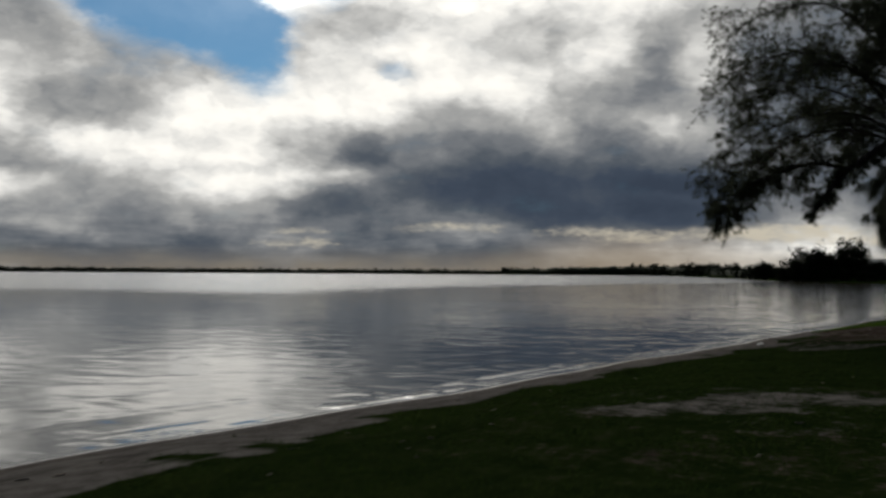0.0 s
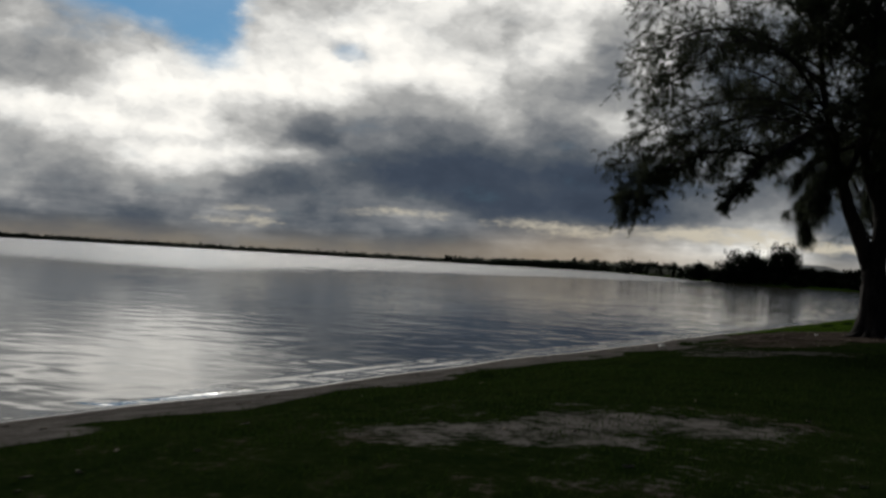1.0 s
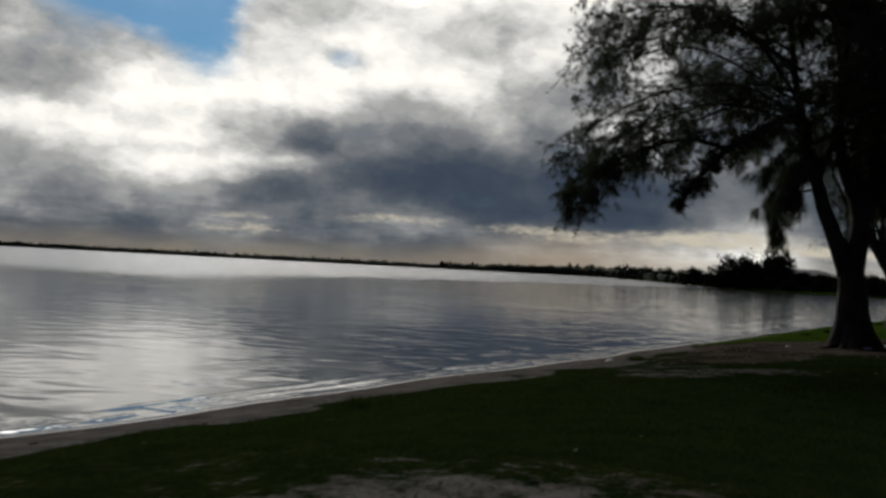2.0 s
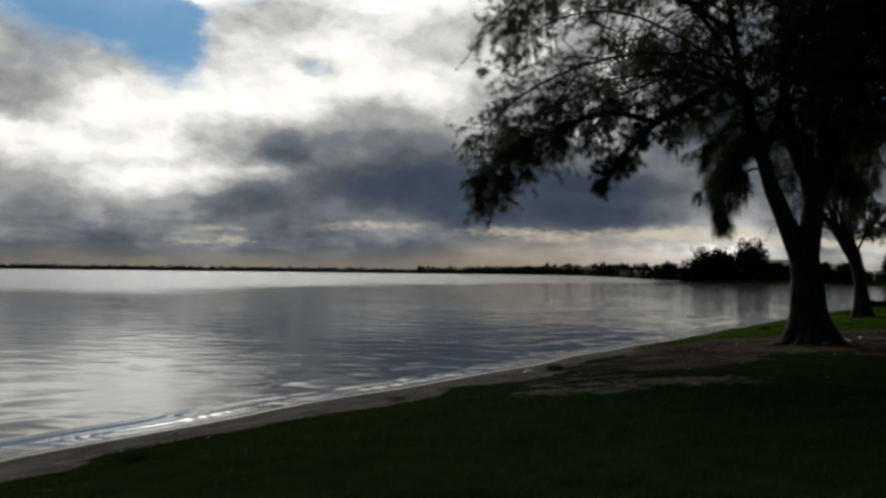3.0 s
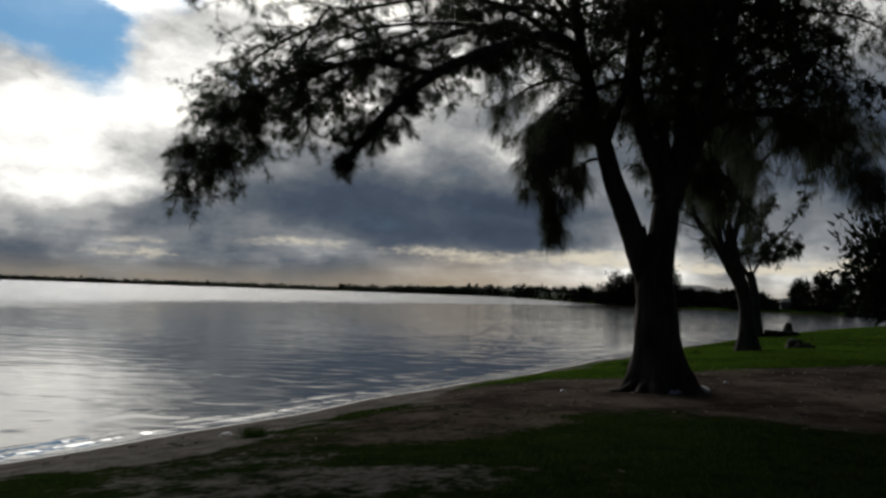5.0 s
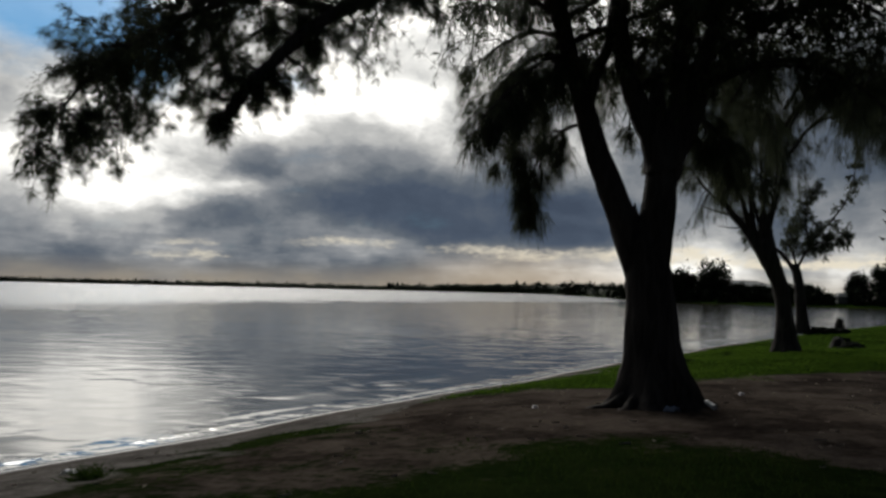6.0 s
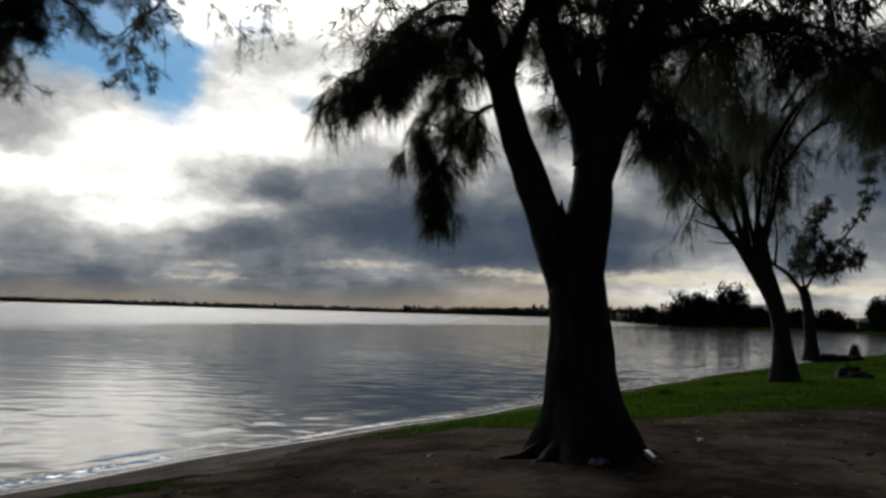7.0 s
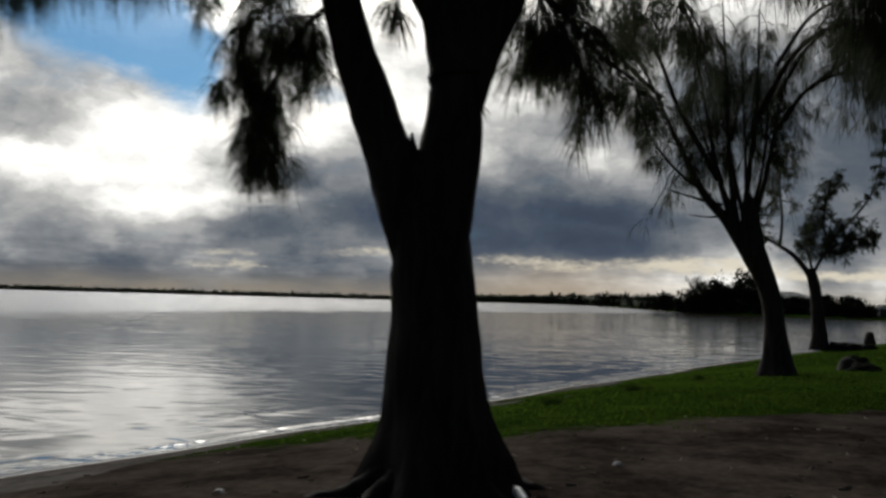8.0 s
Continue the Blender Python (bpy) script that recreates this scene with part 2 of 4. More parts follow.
def ground_material():
    m, t, b = material("shore_ground")
    where = t.add("ShaderNodeTexCoord").outputs["Object"]
    bare, wet, beach, sandy, lush = t.field("bare"), t.field("wet"), t.field("beach"), t.field("sandy"), t.field("lush")
    clump = t.noise(where, 2.2, 5, 0.65).outputs["Fac"]
    grain = t.noise(where, 28.0, 4, 0.7).outputs["Fac"]
    leaf = t.noise(where, 9.0, 5, 0.7).outputs["Fac"]
    # near turf: tree shade is put into its dark colour, the lush turf has none
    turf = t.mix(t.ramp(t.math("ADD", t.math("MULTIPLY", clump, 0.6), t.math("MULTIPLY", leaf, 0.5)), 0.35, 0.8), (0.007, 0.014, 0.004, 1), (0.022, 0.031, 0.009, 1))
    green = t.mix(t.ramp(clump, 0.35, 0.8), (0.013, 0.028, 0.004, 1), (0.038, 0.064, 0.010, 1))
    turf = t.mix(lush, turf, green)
    soil = t.mix(t.ramp(leaf, 0.36, 0.68), (0.017, 0.013, 0.011, 1), (0.068, 0.054, 0.045, 1))
    soil = t.mix(t.ramp(t.noise(where, 0.9, 5, 0.65).outputs["Fac"], 0.36, 0.62), t.mix(0.55, soil, (0.018, 0.014, 0.012, 1)), t.mix(0.4, soil, (0.13, 0.108, 0.09, 1)))
    sand = t.mix(t.ramp(t.math("ADD", t.math("MULTIPLY", clump, 0.5), t.math("MULTIPLY", grain, 0.5)), 0.36, 0.66), (0.060, 0.054, 0.049, 1), (0.17, 0.158, 0.146, 1))
    sand = t.mix(t.ramp(t.noise(where, 1.3, 5, 0.7).outputs["Fac"], 0.5, 0.66), sand, t.mix(0.6, sand, (0.05, 0.045, 0.042, 1)))
    edge = t.math("ADD", bare, t.math("MULTIPLY", t.math("SUBTRACT", t.math("ADD", t.math("MULTIPLY", clump, 0.5), t.math("MULTIPLY", leaf, 0.5)), 0.5), 1.9))
    soil = t.mix(t.ramp(t.math("ADD", sandy, t.math("MULTIPLY", t.math("SUBTRACT", leaf, 0.5), 1.6)), 0.3, 0.9), soil, sand)
    col = t.mix(t.ramp(edge, 0.35, 0.65), turf, soil)
    edge_b = t.math("ADD", beach, t.math("MULTIPLY", t.math("SUBTRACT", clump, 0.5), 0.9))
    col = t.mix(t.ramp(edge_b, 0.38, 0.62), col, sand)
    col = t.mix(wet, col, (0.085, 0.072, 0.062, 1))
    t.put(b.inputs["Base Color"], col)
    t.put(b.inputs["Roughness"], t.ramp(wet, 0.72, 1.0, 0.95, 0.16))
    t.put(b.inputs["Specular IOR Level"], t.ramp(wet, 0.72, 1.0, 0.0, 0.5))
    n = t.add("ShaderNodeBump")
    t.put(n.inputs["Strength"], t.ramp(wet, 0.0, 1.0, 0.8, 0.06))
    n.inputs["Distance"].default_value = 0.03
    t.put(n.inputs["Height"], t.math("ADD", leaf, t.math("MULTIPLY", grain, 0.4)))
    t.put(b.inputs["Normal"], n.outputs[0])
    return m


def water_material():
    m, t, b = material("lagoon_water")
    where = t.add("ShaderNodeTexCoord").outputs["Object"]
    p = t.add("ShaderNodeSeparateXYZ")
    t.put(p.inputs[0], where)
    # wind ruffles the open lagoon further out
    ragged = t.math("MULTIPLY", t.math("SUBTRACT", t.noise(where, 0.03, 4).outputs["Fac"], 0.5), 40.0)
    side_edge = t.math("SUBTRACT", t.math("ADD", -42.0, t.math("MULTIPLY", p.outputs[1], 0.04)), p.outputs[0])
    side_edge = t.math("ADD", side_edge, t.math("MULTIPLY", t.math("MAXIMUM", t.math("SUBTRACT", p.outputs[1], 120.0), 0.0), 0.4))
    near_edge = t.math("SUBTRACT", p.outputs[1], 84.0)
    ruffle = t.ramp(t.math("ADD", t.math("MINIMUM", side_edge, near_edge), ragged), -16.0, 22.0)
    long_wave = t.noise(t.vec("MULTIPLY", where, (0.62, 1.05, 1.0)), 1.0, 1.3, 0.4, 0.8).outputs["Fac"]
    short_wave = t.noise(t.vec("MULTIPLY", where, (2.0, 4.2, 1.0)), 1.0, 3, 0.5).outputs["Fac"]
    calm = t.ramp(t.noise(t.vec("MULTIPLY", where, (0.05, 0.14, 1.0)), 1.0, 3, 0.6).outputs["Fac"], 0.35, 0.65, 0.5, 1.0)
    near = t.ramp(t.math("SUBTRACT", p.outputs[0], t.math("MULTIPLY", p.outputs[1], 0.437)), -30.0, -13.0, 0.85, 1.1)
    h = t.math("MULTIPLY", t.math("ADD", t.math("MULTIPLY", long_wave, 0.026), t.math("MULTIPLY", short_wave, 0.0014)), near)
    h = t.math("MULTIPLY", h, calm)
    h = t.math("MULTIPLY", h, t.ramp(ruffle, 0.0, 1.0, 1.0, 8.0))
    h = t.math("MULTIPLY", h, t.math("ADD", t.math("MULTIPLY", t.ramp(p.outputs[1], 36.0, 120.0), t.ramp(ruffle, 0.0, 1.0, 2.4, 0.0)), 1.0))
    # the last strip breaks up where it laps on the sand
    edge_x = t.math("SUBTRACT", p.outputs[0], t.math("MULTIPLY", p.outputs[1], 0.437))
    lap = t.math("MULTIPLY", t.ramp(edge_x, -8.95, -8.5), t.ramp(t.noise(t.vec("MULTIPLY", where, (0.1, 0.8, 1.0)), 1.0, 3, 0.6).outputs["Fac"], 0.42, 0.62))
    h = t.math("ADD", h, t.math("MULTIPLY", t.math("MULTIPLY", t.noise(where, 3.0, 3, 0.6).outputs["Fac"], 0.022), lap))
    n = t.add("ShaderNodeBump")
    n.inputs["Strength"].default_value, n.inputs["Distance"].default_value = 1.0, 1.0
    t.put(n.inputs["Height"], h)
    t.put(b.inputs["Normal"], n.outputs[0])
    b.inputs["Base Color"].default_value = (0.052, 0.047, 0.034, 1)
    t.put(b.inputs["Roughness"], t.ramp(ruffle, 0.0, 1.0, 0.06, 0.2))
    t.put(b.inputs["IOR"], t.ramp(ruffle, 0.0, 1.0, 1.95, 2.05))
    b.inputs["Specular IOR Level"].default_value = 0.5
    return m


BARK = bark_material()
NEEDLES = needle_material("casuarina_needles", (0.036, 0.043, 0.028), (0.070, 0.080, 0.048), 0.35)
FAR_LEAVES = needle_material("far_foliage", (0.014, 0.02, 0.012), (0.036, 0.045, 0.026))
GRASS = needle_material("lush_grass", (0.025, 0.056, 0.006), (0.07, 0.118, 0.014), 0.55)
# worn grass near the start, its colour darkened to stand for tree shade
SHADED_WORN_GRASS = needle_material("shaded_worn_grass", (0.013, 0.029, 0.005), (0.038, 0.060, 0.013), 0.35)
GROUND, WATER = ground_material(), water_material()
STUMP = mottled("weathered_stump", (0.010, 0.010, 0.007), (0.030, 0.028, 0.020), 0.95, 5.0)
MOSSY = needle_material("mossy_stone", (0.004, 0.006, 0.003), (0.012, 0.016, 0.008))
WHITE_PLASTIC = mottled("white_plastic", (0.62, 0.64, 0.67), (0.82, 0.83, 0.84), 0.4, 12.0, 0.1)
DULL_PLASTIC = mottled("dull_blue_plastic", (0.16, 0.19, 0.25), (0.30, 0.34, 0.42), 0.5, 12.0, 0.1)
DRY_STICK = mottled("dry_stick", (0.10, 0.08, 0.06), (0.30, 0.25, 0.2), 0.9, 20.0)
DULL_WALL = mottled("grey_wall", (0.12, 0.13, 0.125), (0.2, 0.21, 0.2), 0.85, 0.6, 0.1)
ROOFING = mottled("roof_sheeting", (0.022, 0.028, 0.029), (0.05, 0.06, 0.06), 0.6, 0.8, 0.2)
PANE = mottled("window_pane", (0.03, 0.035, 0.04), (0.05, 0.055, 0.06), 0.1, 1.0, 0.0)

# ---------------------------------------------------------------- geometry helpers


def link_mesh(name, verts, faces, mat, parent=None, label="", smooth=False):
    me = bpy.data.meshes.new(name)
    me.from_pydata([tuple(v) for v in verts], [], [tuple(int(i) for i in f) for f in faces])
    me.materials.append(mat)
    if smooth:
        me.polygons.foreach_set("use_smooth", np.ones(len(me.polygons), dtype=bool))
    ob = new(name, me)
    if parent is not None:
        ob.parent = parent
    return tagged(ob, label) if label else ob


def link_arrays(name, verts, quads, mat, parent=None, label="", smooth=False, tris=False):
    """A mesh from numpy arrays whose faces all have the same number of corners."""
    k = 3 if tris else 4
    me = bpy.data.meshes.new(name)
    me.vertices.add(len(verts))
    me.vertices.foreach_set("co", np.asarray(verts, dtype=np.float32).ravel())
    me.loops.add(len(quads) * k)
    me.loops.foreach_set("vertex_index", np.asarray(quads, dtype=np.int32).ravel())
    me.polygons.add(len(quads))
    me.polygons.foreach_set("loop_start", np.arange(0, len(quads) * k, k, dtype=np.int32))
    if smooth:
        me.polygons.foreach_set("use_smooth", np.ones(len(quads), dtype=bool))
    me.update(calc_edges=True)
    me.materials.append(mat)
    ob = new(name, me)
    if parent is not None:
        ob.parent = parent
    return tagged(ob, label) if label else ob


def part(name, bm, mat, parent, label=""):
    me = bpy.data.meshes.new(name)
    bm.to_mesh(me)
    bm.free()
    me.materials.append(mat)
    ob = new(name, me)
    ob.parent = parent
    return tagged(ob, label) if label else ob


def value_noise(x, y, size, seed):
    """Smooth lattice noise in 0..1 at the given cell size."""
    u, v = np.asarray(x, float) / size, np.asarray(y, float) / size
    i, j = np.floor(u), np.floor(v)
    fu, fv = u - i, v - j
    fu, fv = fu * fu * (3 - 2 * fu), fv * fv * (3 - 2 * fv)

    def corner(a, b):
        h = np.sin(a * 127.1 + b * 311.7 + seed * 74.7) * 43758.5453
        return h - np.floor(h)

    low = corner(i, j) * (1 - fu) + corner(i + 1, j) * fu
    high = corner(i, j + 1) * (1 - fu) + corner(i + 1, j + 1) * fu
    return low * (1 - fv) + high * fv


def rough_noise(x, y, size, seed):
    return (value_noise(x, y, size, seed) * 0.55 + value_noise(x, y, size * 0.43, seed + 1) * 0.3
            + value_noise(x, y, size * 0.19, seed + 2) * 0.15)


def ease(x, lo, hi):
    t = np.clip((np.asarray(x, float) - lo) / (hi - lo), 0, 1)
    return t * t * (3 - 2 * t)


# ---------------------------------------------------------------- the shore's plan
def shore_x(y):
    """Where the water's edge lies at y."""
    y = np.asarray(y, float)
    bend = np.where(y > 50, 0.0025 * (np.minimum(y, 150) - 50) ** 2, 0.0) + np.where(y > 150, 0.5 * (y - 150), 0.0)
    return -8.25 + 0.437 * y + bend + 0.10 * np.sin(y * 0.55) + 0.06 * np.sin(y * 1.4 + 1.0)


def inland(x, y):
    return (np.asarray(x, float) - shore_x(y)) * 0.916


FAR_X = [-6000, -1500, -250, -40, 5, 25, 34, 45, 60, 80, 100, 150, 220, 400, 6000]
FAR_Y = [2600, 1500, 1250, 1150, 880, 560, 335, 292, 276, 258, 240, 215, 200, 190, 190]


def far_y(x):
    """Where the far bank begins."""
    return np.interp(x, FAR_X, FAR_Y)


def beach_more(y):
    """The beach is wider where the walk begins and half way along."""
    return np.interp(y, [8, 10, 12, 15, 18, 22, 26, 30, 36], [0.7, 0.6, 0.1, -0.45, 0.5, 0.5, -0.2, -0.7, -1.2])



def bare_soil(x, y):
    """1 on trodden earth, 0 on turf."""
    def spot(cx, cy, rx, ry, turn=0.0):
        c, s = math.cos(turn), math.sin(turn)
        dx, dy = x - cx, y - cy
        return 1 - ease(np.hypot((dx * c + dy * s) / rx, (dy * c - dx * s) / ry), 0.55, 1.2)
    x = np.asarray(x, float) + (rough_noise(x, y, 2.4, 71) - 0.5) * 3.0
    y = np.asarray(y, float) + (rough_noise(x, y, 2.4, 83) - 0.5) * 3.0
    f = np.maximum(spot(11.4, 28.0, 4.6, 3.6, 0.7), spot(14.8, 31.0, 4.6, 3.0, 0.9))
    f = np.maximum(f, spot(13.6, 26.0, 4.0, 3.6))
    f = np.maximum(f, spot(8.2, 26.4, 2.2, 2.6, 0.8))
    f = np.maximum(f, 0.95 * spot(7.9, 29.4, 1.9, 2.6, -0.4))
    f = np.maximum(f, 0.52 * spot(3.2, 9.0, 2.0, 1.0, 0.35))
    f = np.maximum(f, 0.36 * spot(3.4, 6.2, 2.6, 1.4, 0.3))
    f = np.maximum(f, 0.56 * spot(6.6, 19.0, 2.4, 1.2, 0.3))
    f = np.maximum(f, 0.62 * spot(7.4, 23.6, 2.4, 2.0, 0.4))
    f = np.maximum(f, 0.30 * spot(2.2, 8.0, 5.0, 3.4, 0.9))
    f = np.maximum(f, 0.48 * spot(5.8, 21.5, 1.6, 2.6, -0.4))
    return f


def sandy_soil(x, y):
    """1 where the bare earth is pale sand."""
    d = np.hypot((x - 3.1) / 2.6, (y - 9.0) / 2.2)
    return np.maximum(1 - ease(d, 0.5, 1.2), 0.8 * (1 - ease(np.hypot((x - 6.2) / 2.6, (y - 19.2) / 2.6), 0.5, 1.2)))


def ground_z(x, y):
    s = inland(x, y)
    z = np.interp(s, [-200, -20, -3, 0, 0.6, 2.3, 4, 6, 10, 20, 60], [-3, -1.6, -0.35, 0, 0.06, 0.35, 0.56, 0.70, 0.78, 0.85, 1.0])
    z = z + (rough_noise(x, y, 1.7, 3) - 0.5) * 0.09 * ease(s, 0.8, 4.5)
    d = np.asarray(y, float) - far_y(x)
    return np.maximum(z, np.where(d < 0, np.maximum(-3.0, d * 0.05), np.minimum(1.8, d * 0.12)))


def spread(*runs):
    """Grid lines: runs of (from, to, step)."""
    return np.concatenate([np.arange(a, b, s) for a, b, s in runs])


def sheet(xs, ys):
    gx, gy = np.meshgrid(xs, ys)
    n, m = len(xs), len(ys)
    k = np.arange((m - 1) * n).reshape(m - 1, n)[:, :-1].ravel()
    return gx.ravel(), gy.ravel(), np.stack([k, k + 1, k + n + 1, k + n], 1)


# the ground: one sheet from the feet to beyond the far bank
gx, gy, quads = sheet(
    spread((-4200, -200, 400), (-200, -20, 12), (-20, -8, 1), (-8, 24, 0.2), (24, 44, 1), (44, 120, 4), (120, 400, 20), (400, 4400, 400)),
    spread((-600, -40, 80), (-40, -4, 4), (-4, 48, 0.2), (48, 100, 1), (100, 360, 6), (360, 1800, 60), (1800, 4400, 400)))
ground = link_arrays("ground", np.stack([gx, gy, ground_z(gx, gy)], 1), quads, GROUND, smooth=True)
tagged(ground, "grassy lagoon bank with trodden earth and a narrow sand beach", "ground", kind="structure")
depth_in = inland(gx, gy)
far_side = gy > far_y(gx) - 40
depth_in = np.where(far_side, 30.0, depth_in)
for name, values in (
        # lush also ends the shade painted into the near turf
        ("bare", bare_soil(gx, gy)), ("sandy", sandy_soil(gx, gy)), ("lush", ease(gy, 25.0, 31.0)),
        ("beach", 1 - ease(depth_in + (rough_noise(gx, gy, 1.5, 9) - 0.5) * 2.4 - beach_more(gy), 1.9, 3.0)),
        ("wet", 1 - ease(depth_in, 0.25, 1.0))):
    field = ground.data.attributes.new(name, "FLOAT", "POINT")
    field.data.foreach_set("value", np.asarray(values, dtype=np.float32))

# the lagoon: a level sheet that follows the shore, with wavelets running in at the edge
us, ys = spread((-6000, -200, 400), (-200, -30, 10), (-30, -6, 0.8), (-6, -1.2, 0.085), (-1.2, 0.3, 0.03), (0.3, 0.8, 0.1), (0.8, 40, 8), (40, 1200, 200)), \
    spread((-400, -20, 20), (-20, -4, 1), (-4, 56, 0.22), (56, 120, 1.5), (120, 400, 10), (400, 3000, 100))
gu, gy, quads = sheet(us, ys)
gs = gu * 0.916
swell = np.zeros_like(gu)
for at, height, width in ((-0.12, 0.013, 0.085), (-0.62, 0.013, 0.13), (-1.9, 0.010, 0.30), (-3.6, 0.007, 0.45)):
    crest = at + 0.35 * (rough_noise(gy, gu * 0, 4.0, int(31 - at * 10)) - 0.5)
    strength = ease(rough_noise(gy, gu * 0, 2.6, int(61 - at * 10)), 0.36, 0.62)
    swell += height * strength * np.exp(-((gs - crest) / width) ** 2)
water = link_arrays("water", np.stack([gu + shore_x(gy), gy, 0.012 + swell], 1), quads, WATER, smooth=True)
tagged(water, "calm grey lagoon water reflecting evening clouds", "water", kind="structure")

# ---------------------------------------------------------------- trees


def smooth_path(pts, n):
    """n points along a curve through pts."""
    p = [np.array(q, float) for q in pts]
    p = [2 * p[0] - p[1], *p, 2 * p[-1] - p[-2]]
    out = []
    for t in np.linspace(0, len(pts) - 1, n):
        i = min(int(t), len(pts) - 2)
        f = t - i
        a, b, c, d = p[i:i + 4]
        out.append(0.5 * (2 * b + (c - a) * f + (2 * a - 5 * b + 4 * c - d) * f * f + (3 * b - a - 3 * c + d) * f ** 3))
    return np.array(out)


def tube(path, radii, sides, knobs=0.0, seed=0):
    """Rings round a path, with a closed end; returns vertices and faces."""
    path = np.asarray(path, float)
    n = len(path)
    tang = np.gradient(path, axis=0)
    tang /= np.linalg.norm(tang, axis=1)[:, None] + 1e-9
    ref = np.array((0.31, 0.87, 0.2))
    verts = []
    for i in range(n):
        a = np.cross(tang[i], ref)
        a /= np.linalg.norm(a) + 1e-9
        b = np.cross(tang[i], a)
        ang = np.linspace(0, 2 * math.pi, sides, endpoint=False)
        wob = 1.0
        if knobs:
            wob = 1 + knobs * (value_noise(ang * 2.0 + seed, np.full(sides, i * 0.55), 1.0, seed) - 0.5) * 2
        verts.append(path[i] + (radii[i] * wob * np.cos(ang))[:, None] * a + (radii[i] * wob * np.sin(ang))[:, None] * b)
    verts = np.concatenate(verts)
    faces = []
    for i in range(n - 1):
        for j in range(sides):
            k = (j + 1) % sides
            faces.append((i * sides + j, i * sides + k, (i + 1) * sides + k, (i + 1) * sides + j))
    faces.append(tuple(range((n - 1) * sides, n * sides)))
    return verts, faces


class Heap:
    """Gathers many small pieces into one mesh."""

    def __init__(self):
        self.verts, self.faces, self.count = [], [], 0

    def take(self, verts, faces):
        self.faces += [tuple(i + self.count for i in f) for f in faces]
        self.verts.append(np.asarray(verts))
        self.count += len(verts)


def needles(bases, ways, per_tuft, length, width, rng, droop=0.55, fan=0.5):
    """Drooping branchlets fanning out from each base; returns vertices and triangles."""
    m = len(bases)
    base = np.repeat(bases, per_tuft, 0)
    way = np.repeat(ways, per_tuft, 0) + rng.normal(0, fan, (m * per_tuft, 3))
    way /= np.linalg.norm(way, axis=1)[:, None] + 1e-9
    size = length * rng.uniform(0.55, 1.25, (m * per_tuft, 1))
    side = np.cross(way, rng.normal(0, 1, (m * per_tuft, 3)))
    side /= np.linalg.norm(side, axis=1)[:, None] + 1e-9
    side *= width * 0.5
    fall = np.array((0, 0, -1.0))
    mid = base + way * size * 0.45 + fall * size * droop * 0.22
    tip = base + way * size * 0.85 + fall * size * droop
    v = np.stack([base, mid - side, mid + side, tip], 1).reshape(-1, 3)
    k = np.arange(m * per_tuft)[:, None] * 4
    tri = np.concatenate([k + (0, 2, 1), k + (1, 2, 3)], 1).reshape(-1, 3)
    return v, tri


def unit(v):
    return v / (np.linalg.norm(v) + 1e-9)


def leafy(limb, path, radii, rng, subs, reach, start=0.25, tufts=4, per=12, length=0.19, width=0.0065, twig_n=9, sag=0.14, fall=0.3, droop=0.55, fan=0.5):
    """Gives a limb its twigs and its hanging foliage, each a mesh under it."""
    wood, bases, ways = Heap(), [], []
    n = len(path)
    for q in range(subs):
        u = start + (1 - start) * (q + rng.uniform(0, 1)) / subs
        at = min(int(u * (n - 1)), n - 2)
        f = u * (n - 1) - at
        p0 = path[at] * (1 - f) + path[at + 1] * f
        tang = unit(path[at + 1] - path[at])
        out = unit(tang * rng.uniform(0.2, 0.9) + rng.normal(0, 1, 3) * (0.75, 0.75, 0.65))
        size = reach * rng.uniform(0.5, 1.15) * (1.1 - 0.45 * u)
        ts = np.linspace(0, 1, 6)[:, None]
        sub = p0 + out * size * ts + np.array((0, 0, -sag)) * size * ts ** 2
        sub[1:-1] += rng.normal(0, 0.025, (4, 3)) * size
        r = min(radii[at] * 0.4, 0.02) + 0.003
        wood.take(*tube(sub, np.linspace(r, 0.004, 6), 4))
        for w in range(twig_n):
            t = rng.uniform(0.25, 1.0)
            i = min(int(t * 5), 4)
            g = t * 5 - i
            p1 = sub[i] * (1 - g) + sub[i + 1] * g
            o2 = unit(unit(sub[i + 1] - sub[i]) * 0.8 + rng.normal(0, 0.8, 3))
            l2 = size * rng.uniform(0.2, 0.5)
            t2 = np.linspace(0, 1, 4)[:, None]
            twig = p1 + o2 * l2 * t2 + np.array((0, 0, -sag)) * l2 * t2 ** 2
            wood.take(*tube(twig, np.linspace(0.006, 0.002, 4), 3))
            for k in range(tufts):
                t3 = rng.uniform(0.2, 1.0) if k else 1.0
                j = min(int(t3 * 3), 2)
                h = t3 * 3 - j
                bases.append(twig[j] * (1 - h) + twig[j + 1] * h)
                ways.append(unit(o2 * 0.8 + np.array((0, 0, -fall))))
    tagged(link_mesh("twig_spray", np.concatenate(wood.verts), wood.faces, BARK, limb), kind="stuff")
    v, tri = needles(np.array(bases), np.array(ways), per, length, width, rng, droop, fan)
    tagged(link_arrays("foliage", v, tri, NEEDLES, limb, "thin drooping grey-green needle foliage", tris=True), kind="stuff")


